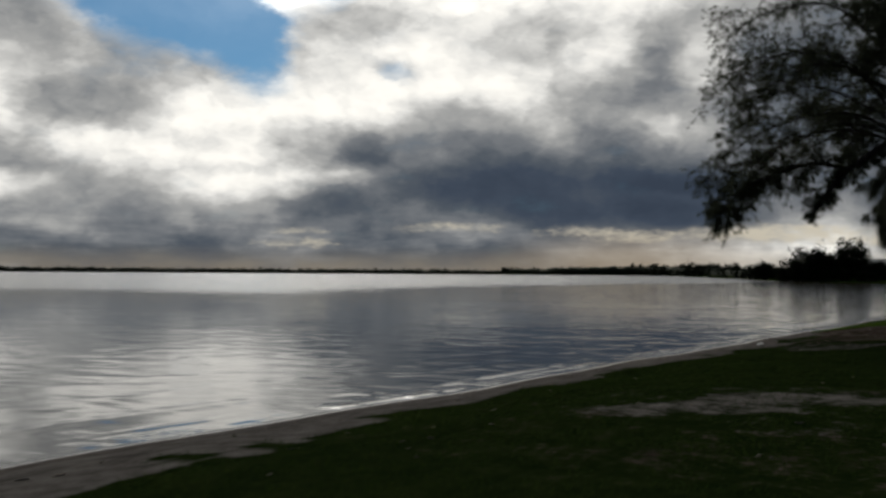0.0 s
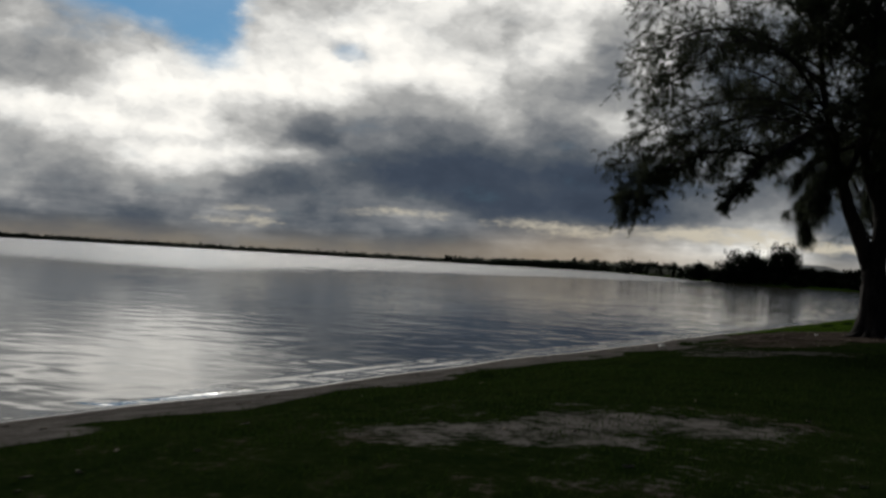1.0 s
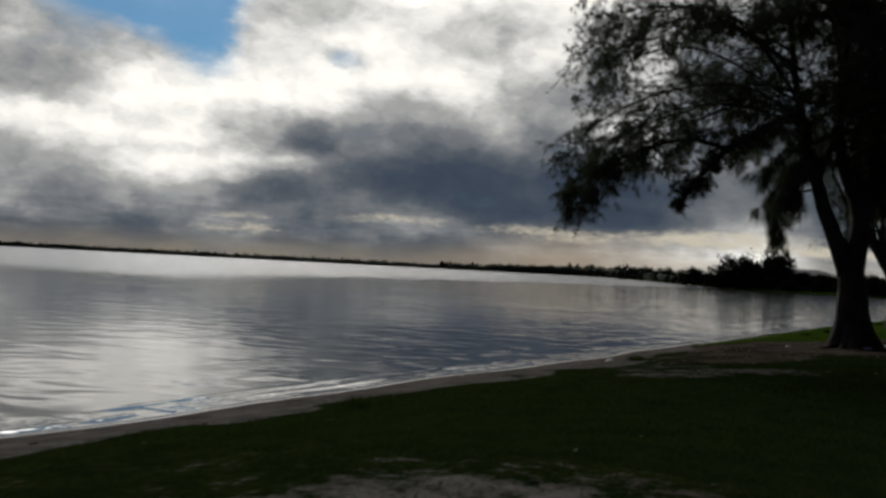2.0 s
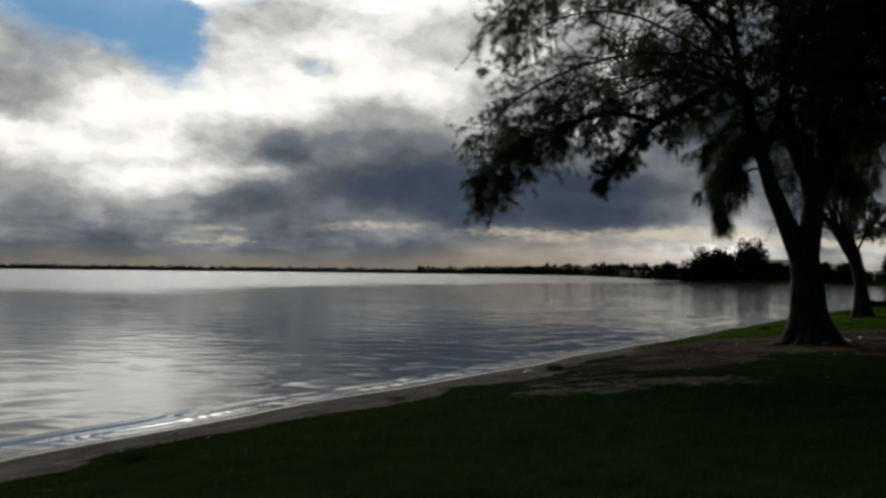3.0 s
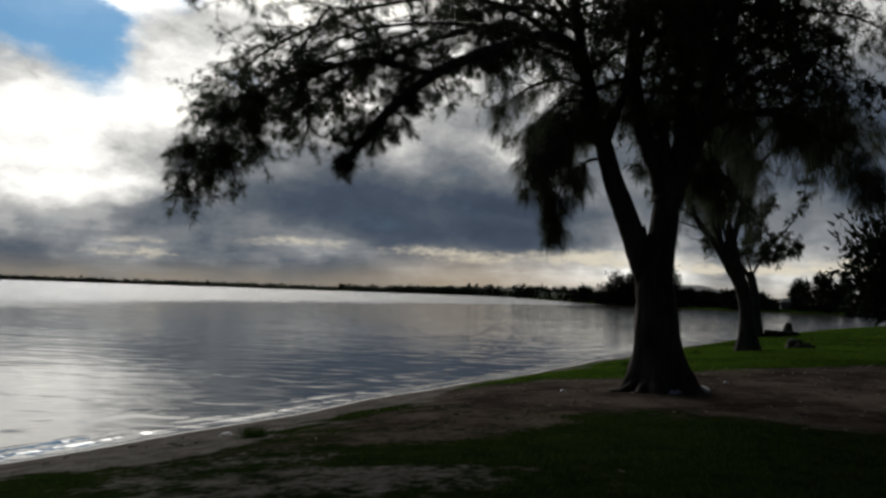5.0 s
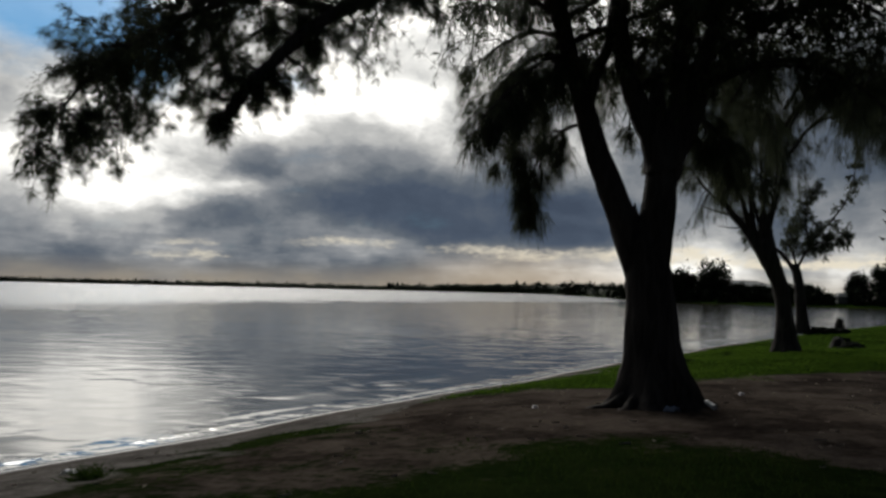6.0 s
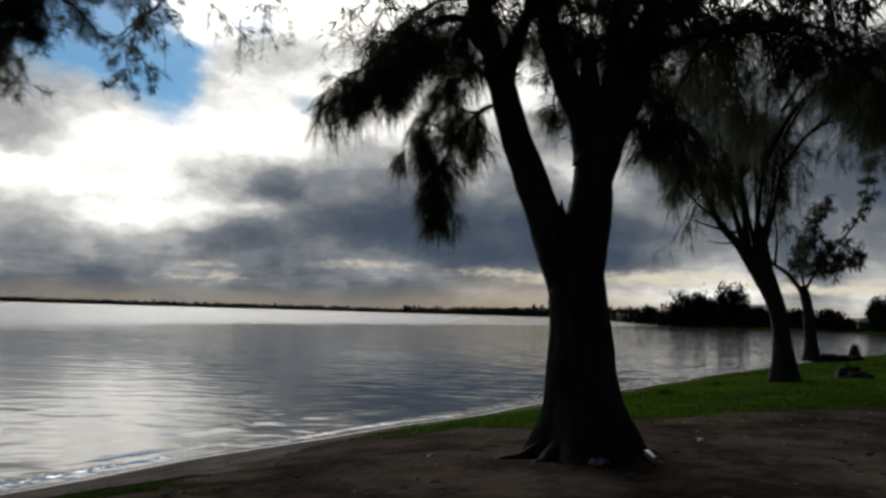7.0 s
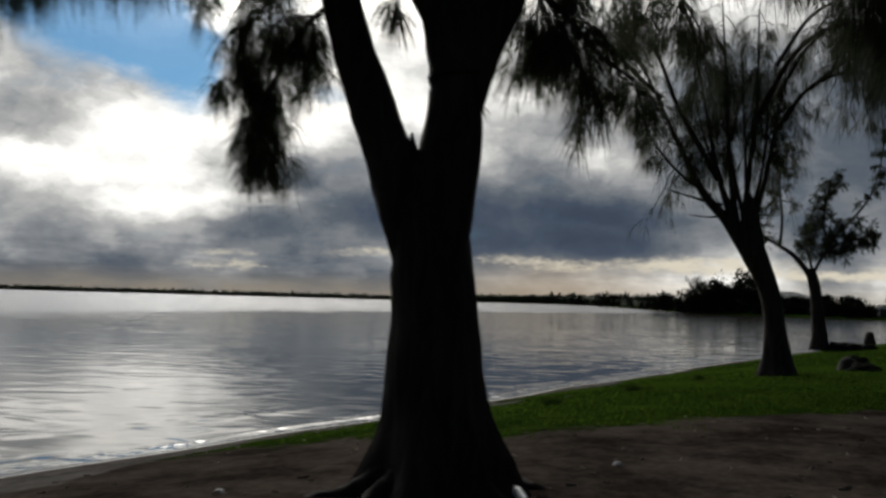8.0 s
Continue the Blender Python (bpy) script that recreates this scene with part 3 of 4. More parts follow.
def limb_of(tree, name, pts, r0, r1, rng, sides=9, rings=None, knobs=0.10, root=0.0, **leaf):
    path = smooth_path(pts, rings or 6 * len(pts))
    u = np.linspace(0, 1, len(path))
    radii = (r0 + (r1 - r0) * u ** 0.85) * (1 - root * (1 - ease(u, 0.0, 0.16)))
    v, f = tube(path, radii, sides, knobs, int(rng.integers(1, 90)))
    ob = link_mesh(name, v, f, BARK, tree, smooth=True)
    if leaf:
        leafy(ob, path, radii, rng, **leaf)
    return ob


def trunk_of(tree, pts, radii, rng, flare, sides=28, roots=7):
    """A fluted trunk that spreads into roots at the ground."""
    path = smooth_path(pts, 34)
    rad = np.interp(np.linspace(0, 1, 34), np.linspace(0, 1, len(radii)), radii)
    v, f = tube(path, rad, sides, 0.05, 5)
    centre = np.repeat(path, sides, 0)
    high = centre[:, 2] - path[0][2]
    off = v - centre
    ang = np.arctan2(off[:, 1], off[:, 0])
    ridge = 0.5 + 0.5 * np.cos(ang * roots + 1.3 * np.sin(ang * 2 + 1.0))
    grow = flare * np.exp(-np.maximum(high, 0) / 0.5) * (0.35 + 0.65 * ridge ** 1.5)
    groove = 0.035 * np.sin(ang * 9 + high * 1.2 + 2 * np.sin(high * 2.1)) * np.exp(-high / 3.0)
    off[:, :2] *= (1 + grow + groove)[:, None]
    return link_mesh("trunk", centre + off, f, BARK, tree, "thick dark fluted trunk with spreading roots", smooth=True)


def settle(tree, x, y, z):
    """Puts the thing's origin at its foot without moving its parts."""
    tree.location = (x, y, z)
    for ob in tree.children:
        ob.matrix_parent_inverse = Matrix.Translation((-x, -y, -z))


def main_casuarina():
    rng = np.random.default_rng(11)
    tree = tagged(new("casuarina_tree"), "large forked casuarina with dark fluted trunk and drooping needles", "tree", "shore casuarinas")
    trunk_of(tree, [(10.46, 27.76, 0.45), (10.45, 27.76, 0.9), (10.415, 27.75, 1.5), (10.39, 27.75, 2.2), (10.34, 27.75, 2.8), (10.33, 27.75, 3.3)],
             [0.42, 0.385, 0.355, 0.34, 0.33, 0.30, 0.16], rng, 1.6)
    limb_of(tree, "stem", [(10.28, 27.75, 1.9), (10.18, 27.75, 2.75), (9.98, 27.75, 3.35), (9.64, 27.78, 4.25), (9.45, 27.8, 4.9), (9.22, 27.85, 5.7), (9.0, 27.95, 6.8), (8.75, 28.0, 8.4), (8.55, 27.9, 10.6)],
            0.275, 0.06, rng, 14, rings=60, knobs=0.07, root=0.5)
    limb_of(tree, "stem", [(10.38, 27.75, 1.9), (10.42, 27.75, 2.75), (10.50, 27.75, 3.5), (10.54, 27.76, 4.0), (10.64, 27.77, 4.5), (10.78, 27.78, 5.0), (10.80, 27.82, 5.7), (11.1, 28.0, 7.6), (11.5, 28.0, 11.0), (11.5, 28.0, 14.0)],
            0.32, 0.05, rng, 14, rings=60, knobs=0.05, root=0.4)
    limb_of(tree, "stem", [(10.50, 27.76, 3.5), (10.66, 27.8, 4.25), (10.98, 27.85, 4.9), (11.10, 27.9, 5.6), (11.7, 28.0, 7.4), (12.2, 28.0, 9.4)], 0.27, 0.06, rng, 12, rings=40, root=0.35)
    limb_of(tree, "stem", [(10.52, 27.74, 3.7), (10.44, 27.74, 4.4), (10.17, 27.7, 5.0), (9.97, 27.65, 5.7), (9.9, 27.55, 6.8), (10.0, 27.3, 9.5), (10.0, 27.2, 12.5)], 0.235, 0.05, rng, 12, rings=44, root=0.3)
    # the crotch between the two, and the spray that grows across it
    limb_of(tree, "stem", [(10.54, 27.76, 4.0), (10.47, 27.75, 4.6), (10.46, 27.75, 5.3)], 0.27, 0.08, rng, 12)
    limb_of(tree, "stem", [(10.21, 27.75, 2.8), (10.175, 27.75, 3.25), (10.165, 27.75, 3.56)], 0.2, 0.008, rng, 12)
    limb_of(tree, "limb", [(10.2, 27.75, 5.2), (10.42, 27.8, 5.38), (10.75, 27.8, 5.5)], 0.07, 0.03, rng, 8, subs=4, reach=0.28, start=0.1)
    for pts, r in (([(10.15, 27.6, 0.86), (9.85, 27.45, 0.68), (9.5, 27.3, 0.60), (9.25, 27.2, 0.50)], 0.12), ([(10.25, 27.5, 0.84), (10.05, 27.2, 0.67), (9.9, 27.0, 0.60), (9.8, 26.8, 0.50)], 0.11),
                   ([(10.7, 27.6, 0.80), (10.95, 27.4, 0.69), (11.15, 27.25, 0.62), (11.4, 27.1, 0.52)], 0.11), ([(10.75, 27.85, 0.82), (11.15, 27.9, 0.69), (11.45, 27.9, 0.62), (11.7, 27.95, 0.52)], 0.11)):
        limb_of(tree, "root", pts, r, 0.03, rng, 8, knobs=0.25)
    limb_of(tree, "stem", [(9.42, 27.84, 4.95), (9.60, 27.82, 5.5), (9.8, 27.75, 6.1), (9.9, 27.6, 8.2)], 0.14, 0.04, rng, 10)
    # the long limb that reaches out over the beach and ends broken off
    limb_of(tree, "limb", [(9.2, 27.85, 5.8), (8.9, 26.9, 6.35), (8.3, 25.8, 6.3), (7.5, 24.7, 5.75), (6.75, 24.0, 5.2), (6.15, 23.65, 4.55), (5.68, 23.4, 3.85)],
            0.125, 0.06, rng, 10, subs=44, reach=0.62, start=0.42, per=14, length=0.15, width=0.007, fall=0.0, sag=0.0, droop=0.2, fan=0.85)
    limb_of(tree, "limb", [(6.75, 24.0, 5.2), (5.8, 23.95, 5.38), (4.6, 24.1, 5.05), (3.8, 24.1, 4.5), (3.35, 24.1, 3.95)],
            0.06, 0.012, rng, 7, subs=54, reach=0.9, start=0.1, per=14, length=0.16, width=0.0072, droop=0.3, fan=0.8, fall=0.4, sag=0.25)
    crown = [  # path, thickness, sprays, reach
        ([(7.2, 26.6, 6.7), (5.8, 26.0, 6.0), (4.8, 25.6, 5.2), (4.3, 25.4, 4.6)], 0.05, 12, 0.8),
        ([(6.2, 26.5, 6.6), (4.6, 26.0, 5.9), (3.6, 25.6, 5.0), (3.2, 25.3, 4.3)], 0.05, 13, 0.8),
        ([(5.2, 24.3, 6.25), (4.4, 24.6, 5.2), (3.8, 24.9, 4.5), (3.5, 25.0, 4.0)], 0.035, 10, 0.65),
        ([(8.9, 28.0, 7.2), (7.5, 26.2, 8.3), (6.2, 24.6, 8.35), (5.0, 23.4, 7.75), (3.9, 23.2, 6.8)], 0.09, 30, 1.3),
        ([(9.1, 28.0, 6.6), (7.4, 27.1, 7.3), (5.4, 26.5, 7.0), (3.8, 26.0, 6.1), (3.0, 25.6, 5.1)], 0.09, 34, 1.3),
        ([(9.0, 27.9, 7.0), (6.6, 26.2, 7.9), (5.2, 25.0, 7.7), (4.2, 24.3, 7.1), (3.6, 24.0, 6.5)], 0.06, 17, 1.0),
        ([(9.0, 27.9, 7.6), (7.0, 26.5, 8.9), (5.2, 25.2, 8.8), (3.9, 24.4, 8.0)], 0.07, 26, 1.3),
        ([(8.8, 28.0, 8.4), (6.6, 27.4, 9.4), (4.6, 26.8, 9.0), (3.3, 26.4, 8.0)], 0.07, 26, 1.3),
        ([(9.1, 27.9, 6.4), (7.2, 26.6, 6.7), (5.4, 25.6, 6.3), (4.0, 25.2, 5.4)], 0.07, 26, 1.2),
        ([(9.05, 27.9, 6.6), (7.3, 27.8, 7.1), (5.6, 27.8, 6.5), (4.4, 27.8, 5.5)], 0.07, 15, 1.1),
        ([(8.7, 28.0, 9.2), (6.8, 26.4, 10.5), (4.9, 25.4, 10.2), (3.4, 24.8, 9.3)], 0.08, 28, 1.4),
        ([(8.55, 27.9, 10.4), (7.2, 27.5, 12.2), (5.4, 27.2, 12.6)], 0.06, 20, 1.5),
        ([(9.58, 27.85, 4.7), (9.2, 28.1, 4.72), (8.8, 28.3, 4.35), (8.6, 28.35, 3.85), (8.7, 28.3, 3.55)], 0.035, 14, 0.40),
        ([(9.45, 27.8, 5.3), (9.0, 28.1, 5.2), (8.5, 28.3, 4.75), (8.2, 28.4, 4.2)], 0.04, 14, 0.5),
        ([(9.3, 27.8, 5.5), (8.95, 27.0, 5.5), (8.55, 26.2, 4.95), (8.15, 25.5, 4.35)], 0.04, 22, 0.5),
        ([(9.3, 27.9, 5.7), (8.8, 27.8, 5.75), (8.35, 27.8, 5.45), (8.0, 27.8, 5.0)], 0.04, 9, 0.55),
        ([(10.2, 27.7, 4.95), (10.07, 27.6, 4.75), (10.08, 27.55, 4.5)], 0.014, 1, 0.2),
        ([(9.3, 27.95, 6.0), (8.6, 28.8, 6.4), (7.9, 29.2, 6.2), (7.4, 29.4, 5.7)], 0.05, 6, 0.8),
        ([(8.8, 28.0, 8.0), (7.6, 29.4, 8.6), (6.4, 30.2, 8.1)], 0.06, 18, 1.3),
        ([(11.0, 27.85, 5.2), (12.0, 28.1, 5.65), (13.2, 28.5, 5.75), (14.3, 28.9, 5.4)], 0.075, 18, 0.9),
        ([(11.9, 28.1, 5.6), (12.7, 28.0, 5.55), (13.3, 27.9, 5.2), (13.8, 27.9, 4.75), (14.2, 27.9, 4.3)], 0.04, 20, 0.6),
        ([(10.8, 27.85, 4.9), (11.25, 28.1, 4.75), (11.65, 28.3, 4.35), (12.0, 28.4, 4.1)], 0.045, 9, 0.5),
        ([(10.9, 27.9, 5.0), (11.15, 28.1, 4.9), (11.3, 28.2, 4.65), (11.45, 28.2, 4.3)], 0.035, 8, 0.42),
        ([(11.25, 27.9, 6.3), (12.4, 27.6, 7.2), (13.4, 27.4, 7.2), (14.2, 27.3, 6.8)], 0.075, 14, 1.0),
        ([(11.45, 28.0, 7.8), (12.8, 29.3, 9.0), (13.8, 30.2, 9.0), (14.6, 30.8, 8.4)], 0.08, 16, 1.2),
        ([(11.5, 28.0, 9.2), (12.8, 26.6, 10.4), (14.0, 25.8, 10.2)], 0.07, 20, 1.5),
        ([(10.2, 27.4, 7.3), (10.2, 26.0, 8.2), (9.9, 25.0, 8.0), (9.6, 24.2, 7.2)], 0.07, 22, 1.2),
        ([(10.1, 27.3, 8.8), (10.7, 29.4, 9.8), (11.2, 31.0, 9.3)], 0.07, 20, 1.4),
        ([(9.85, 27.6, 8.2), (9.0, 26.4, 9.6), (7.8, 25.4, 9.8)], 0.05, 18, 1.3),
        ([(11.1, 27.9, 5.8), (11.7, 29.4, 6.4), (12.3, 30.6, 6.1), (12.8, 31.4, 5.4)], 0.06, 20, 1.15),
        ([(9.9, 27.5, 10.5), (8.8, 28.6, 12.0), (7.6, 29.2, 12.2)], 0.05, 16, 1.5),
        ([(10.0, 27.2, 12.0), (10.2, 26.4, 13.6), (10.6, 25.8, 14.4)], 0.05, 16, 1.4),
        ([(11.55, 28.0, 12.0), (12.4, 28.9, 13.4), (13.0, 29.4, 13.8)], 0.05, 16, 1.4),
    ]
    for pts, r, subs, reach in crown:
        near = pts[0][2] < 6.2  # the lowest limbs weep
        limb_of(tree, "limb", pts, r * (1.0 if near else 0.62), 0.010, rng, 7, subs=int(subs * (1.35 if near else 1.5)), reach=reach * (1.0 if near else 1.15), start=0.18, length=0.30 if near else 0.15, per=10 if near else 14, width=0.0072 if near else 0.0066, tufts=3 if near else 4, twig_n=8,
                fall=0.6 if near else 0.1, sag=0.32 if near else 0.14, droop=0.55 if near else 0.15, fan=0.5 if near else 0.85)
    for pts in ([(10.8, 27.8, 5.3), (10.9, 28.3, 5.8), (10.8, 28.7, 6.1)], [(10.1, 27.7, 5.4), (10.3, 28.2, 5.9), (10.4, 28.6, 6.1)],
                [(9.3, 27.9, 5.5), (9.2, 28.4, 6.0), (9.1, 28.8, 6.2)], [(11.1, 27.9, 5.4), (11.4, 28.3, 5.9), (11.7, 28.6, 6.0)], [(9.2, 27.9, 5.9), (8.9, 27.5, 6.3), (8.7, 27.2, 6.4)]):
        limb_of(tree, "limb", pts, 0.04, 0.012, rng, 6, subs=10, reach=0.7, start=0.1, sag=0.3, fall=0.6, per=9, tufts=3, length=0.26)
    # the thick inner crown: limbs that leave the stems all round, higher up
    for k in range(34):
        z = 5.9 + 7.0 * (k / 34) ** 1.2
        foot = np.array((9.0, 27.95, z)) if k % 3 == 0 else np.array((11.2 + 0.04 * (z - 6), 28.0, z)) if k % 3 == 1 else np.array((9.95, 27.4, z))
        a = k * 2.4 + rng.uniform(-0.4, 0.4)
        out = np.array((math.cos(a), math.sin(a), 0))
        size = rng.uniform(1.5, 3.0) * (1.15 - 0.05 * (z - 6))
        rise = rng.uniform(0.1, 0.45)
        pts = [foot, foot + out * size * 0.4 + (0, 0, size * rise * 0.6), foot + out * size * 0.75 + (0, 0, size * rise), foot + out * size + (0, 0, size * rise * 0.7)]
        limb_of(tree, "limb", pts, 0.055, 0.012, rng, 6, subs=23, reach=1.25, start=0.12, width=0.020, per=5, droop=0.2, fan=0.8)
    for k in range(14):
        z = 5.8 + 6.5 * (k / 14)
        foot = np.array((11.5 + 0.05 * (z - 6), 28.0, z))
        a = -0.6 + (k * 0.618 % 1.0) * 2.9
        out = np.array((math.cos(a), math.sin(a), 0))
        size = rng.uniform(1.2, 2.4)
        pts = [foot, foot + out * size * 0.4 + (0, 0, size * 0.2), foot + out * size * 0.75 + (0, 0, size * 0.22), foot + out * size + (0, 0, size * 0.05)]
        limb_of(tree, "limb", pts, 0.05, 0.012, rng, 6, subs=19, reach=1.2, start=0.1, sag=0.3, fall=0.4, width=0.026, per=5, droop=0.2, fan=0.8)
    settle(tree, 10.42, 27.75, 0.68)


def second_casuarina():
    rng = np.random.default_rng(23)
    tree = tagged(new("casuarina_tree"), "leaning casuarina with many upright stems and weeping needles", "tree", "shore casuarinas")
    trunk_of(tree, [(15.71, 42.01, 0.6), (15.69, 42.01, 1.2), (15.62, 42.01, 2.1), (15.46, 42.0, 2.8), (15.2, 41.95, 3.4), (14.95, 41.9, 3.95)],
             [0.31, 0.27, 0.225, 0.22, 0.25, 0.29, 0.2], rng, 0.7, 22)
    limb_of(tree, "broken_stem", [(15.25, 41.95, 3.4), (15.18, 41.92, 4.0), (15.1, 41.9, 4.55), (15.0, 41.9, 4.9)], 0.22, 0.07, rng, 10, knobs=0.2)
    limb_of(tree, "dead_branch", [(14.45, 41.90, 4.6), (13.95, 41.85, 4.72), (13.51, 41.79, 4.85), (13.07, 41.74, 5.0)], 0.05, 0.008, rng, 6)
    limb_of(tree, "dead_branch", [(14.56, 41.90, 4.35), (14.12, 41.79, 4.3), (13.68, 41.74, 4.35)], 0.035, 0.008, rng, 6)
    stems = [
        ([(15.05, 41.90, 3.4), (14.56, 41.90, 4.2), (14.01, 41.90, 4.9), (13.51, 41.90, 5.9), (13.02, 41.90, 7.0), (12.36, 41.79, 8.4)], 0.17, 26, 1.2),
        ([(14.88, 41.90, 3.6), (14.58, 41.85, 4.5), (14.28, 41.79, 5.6), (14.01, 41.68, 7.0), (13.68, 41.46, 8.8)], 0.11, 24, 1.2),
        ([(14.91, 41.96, 3.6), (14.72, 41.96, 4.6), (14.61, 42.01, 6.0), (14.56, 42.12, 7.6), (14.45, 42.12, 9.6)], 0.11, 24, 1.2),
        ([(14.91, 41.90, 3.6), (14.97, 41.90, 4.5), (15.11, 42.01, 5.8), (15.27, 42.12, 7.4), (15.32, 42.23, 9.4)], 0.11, 24, 1.2),
        ([(14.94, 41.90, 3.5), (15.21, 41.90, 4.4), (15.49, 42.01, 5.5), (15.77, 42.12, 7.0), (16.09, 42.23, 8.8)], 0.10, 24, 1.2),
        ([(15.66, 42.01, 6.4), (16.43, 41.90, 7.4), (17.41, 41.79, 7.7), (18.07, 41.57, 7.2)], 0.07, 20, 1.2),
        ([(14.34, 41.79, 5.2), (13.34, 40.58, 6.6), (12.69, 39.70, 7.8), (11.81, 39.04, 8.2)], 0.08, 22, 1.2),
        ([(15.21, 42.01, 6.6), (15.77, 40.69, 7.8), (16.43, 39.59, 8.1), (17.30, 38.82, 7.6)], 0.08, 22, 1.2),
        ([(14.67, 42.12, 6.2), (15.11, 43.44, 7.6), (15.77, 44.32, 8.4)], 0.07, 16, 1.2),
        ([(16.43, 42.12, 7.4), (17.96, 42.78, 8.6), (19.29, 43.22, 8.6), (20.16, 43.22, 7.8)], 0.07, 20, 1.3),
        ([(13.02, 41.90, 7.2), (11.58, 42.12, 8.6), (10.48, 42.12, 8.8), (9.61, 42.12, 8.2)], 0.06, 20, 1.3),
        ([(15.7, 42.0, 7.2), (16.4, 42.0, 8.4), (17.3, 41.8, 8.9), (18.2, 41.6, 8.4)], 0.06, 26, 1.2),
        ([(15.7, 42.2, 8.0), (16.6, 42.4, 9.3), (17.8, 42.5, 9.8), (18.8, 42.5, 9.2)], 0.06, 26, 1.3),
        ([(14.9, 41.9, 3.9), (14.5, 41.9, 4.9), (14.05, 41.8, 6.1), (13.7, 41.7, 7.5)], 0.07, 10, 0.9),
        ([(15.0, 41.9, 4.0), (14.75, 41.95, 5.2), (14.55, 42.0, 6.6), (14.4, 42.0, 8.2)], 0.065, 10, 0.9),
        ([(15.0, 41.9, 4.0), (14.98, 41.9, 5.2), (14.95, 42.0, 6.6), (14.9, 42.1, 8.4)], 0.065, 10, 0.9),
        ([(15.05, 41.9, 4.2), (15.3, 41.9, 5.2), (15.45, 41.9, 6.4), (15.5, 42.0, 8.0)], 0.06, 10, 0.9),
        ([(14.2, 41.9, 4.8), (13.5, 41.8, 5.3), (12.9, 41.7, 6.0), (12.4, 41.6, 6.9)], 0.05, 8, 0.4),
    ]
    for k, (pts, r, subs, reach) in enumerate(stems):
        bare_to = 0.7 if k in (-1.18, -1.00, 6) else 0.5
        limb_of(tree, "stem", pts, r, 0.015, rng, 7, subs=subs, reach=reach, start=bare_to, width=0.0085, length=0.40, per=8, sag=0.6, tufts=3, twig_n=5, fall=0.9)
    settle(tree, 15.66, 42.0, 0.72)


def third_casuarina():
    rng = np.random.default_rng(31)
    tree = tagged(new("casuarina_tree"), "small crooked casuarina with a rounded tufted crown", "tree", "shore casuarinas")
    trunk_of(tree, [(20.6, 59.0, 0.5), (20.58, 59.0, 1.2), (20.5, 59.0, 2.2), (20.4, 59.0, 3.1), (20.2, 59.0, 3.9)],
             [0.30, 0.27, 0.25, 0.23, 0.2], rng, 0.7, 18)
    limbs = [
        ([(20.3, 59, 3.5), (19.6, 59, 4.4), (18.9, 59, 4.9), (18.2, 59, 5.4), (17.9, 59, 6.6)], 0.14, 14, 1.0, 0.6),
        ([(19.0, 59, 4.8), (19.1, 59, 6.0), (19.0, 59, 7.6), (19.2, 59, 9.2)], 0.08, 14, 1.1, 0.45),
        ([(20.3, 59, 3.6), (20.7, 59, 4.4), (21.2, 59, 5.2), (21.9, 59, 6.0)], 0.09, 22, 0.95, 0.3),
        ([(20.7, 59, 4.4), (21.2, 58.8, 4.9), (21.9, 58.6, 5.1), (22.6, 58.5, 5.4)], 0.06, 18, 0.85, 0.3),
        ([(20.9, 59, 4.9), (20.8, 59.2, 6.0), (21.0, 59.3, 7.0), (21.3, 59.3, 7.8)], 0.06, 20, 0.95, 0.2),
        ([(21.9, 59, 6.0), (22.6, 59, 7.0), (23.0, 59, 8.4), (23.2, 59, 9.8)], 0.05, 12, 0.7, 0.3),
        ([(20.3, 59, 3.8), (20.3, 60, 5.0), (20.6, 60.6, 6.0)], 0.06, 16, 0.9, 0.3),
    ]
    for pts, r, subs, reach, start in limbs:
        limb_of(tree, "limb", pts, r, 0.015, rng, 7, subs=int(subs * 1.7), reach=reach * 0.85, start=start, width=0.013, length=0.16, per=8, tufts=3, twig_n=13)
    settle(tree, 20.6, 59.0, 0.72)


def spray_crown(cx, cy, z0, z1, rx, ry, count, size, rng, up=0.6, skirt=0.42):
    """Ragged foliage of many leaning slips in lobes, thinner towards the outside."""
    lobes = rng.normal(0, 1, (max(5, count // 90), 3))
    lobes /= np.linalg.norm(lobes, axis=1)[:, None]
    lobes *= rng.uniform(0.25, 0.8, (len(lobes), 1))
    pick = lobes[rng.integers(0, len(lobes), count)]
    p = pick + rng.normal(0, 0.2, (count, 3))
    c = np.stack([cx + p[:, 0] * rx, cy + p[:, 1] * ry, (z0 + z1) / 2 + p[:, 2] * (z1 - z0) / 2], 1)
    low = rng.uniform(0, 1, count) < skirt
    c[low, 2] = z0 + (z1 - z0) * rng.uniform(0, 0.4, low.sum())
    c[:, 2] = np.maximum(c[:, 2], z0)
    way = p + rng.normal(0, 0.5, (count, 3)) + (0, 0, up)
    way /= np.linalg.norm(way, axis=1)[:, None]
    side = np.cross(way, rng.normal(0, 1, (count, 3)))
    side /= np.linalg.norm(side, axis=1)[:, None]
    s = size * rng.uniform(0.5, 1.4, (count, 1))
    v = np.stack([c - side * s * 0.35, c + side * s * 0.35, c + way * s * 1.5], 1).reshape(-1, 3)
    return v, np.arange(count * 3).reshape(-1, 3)


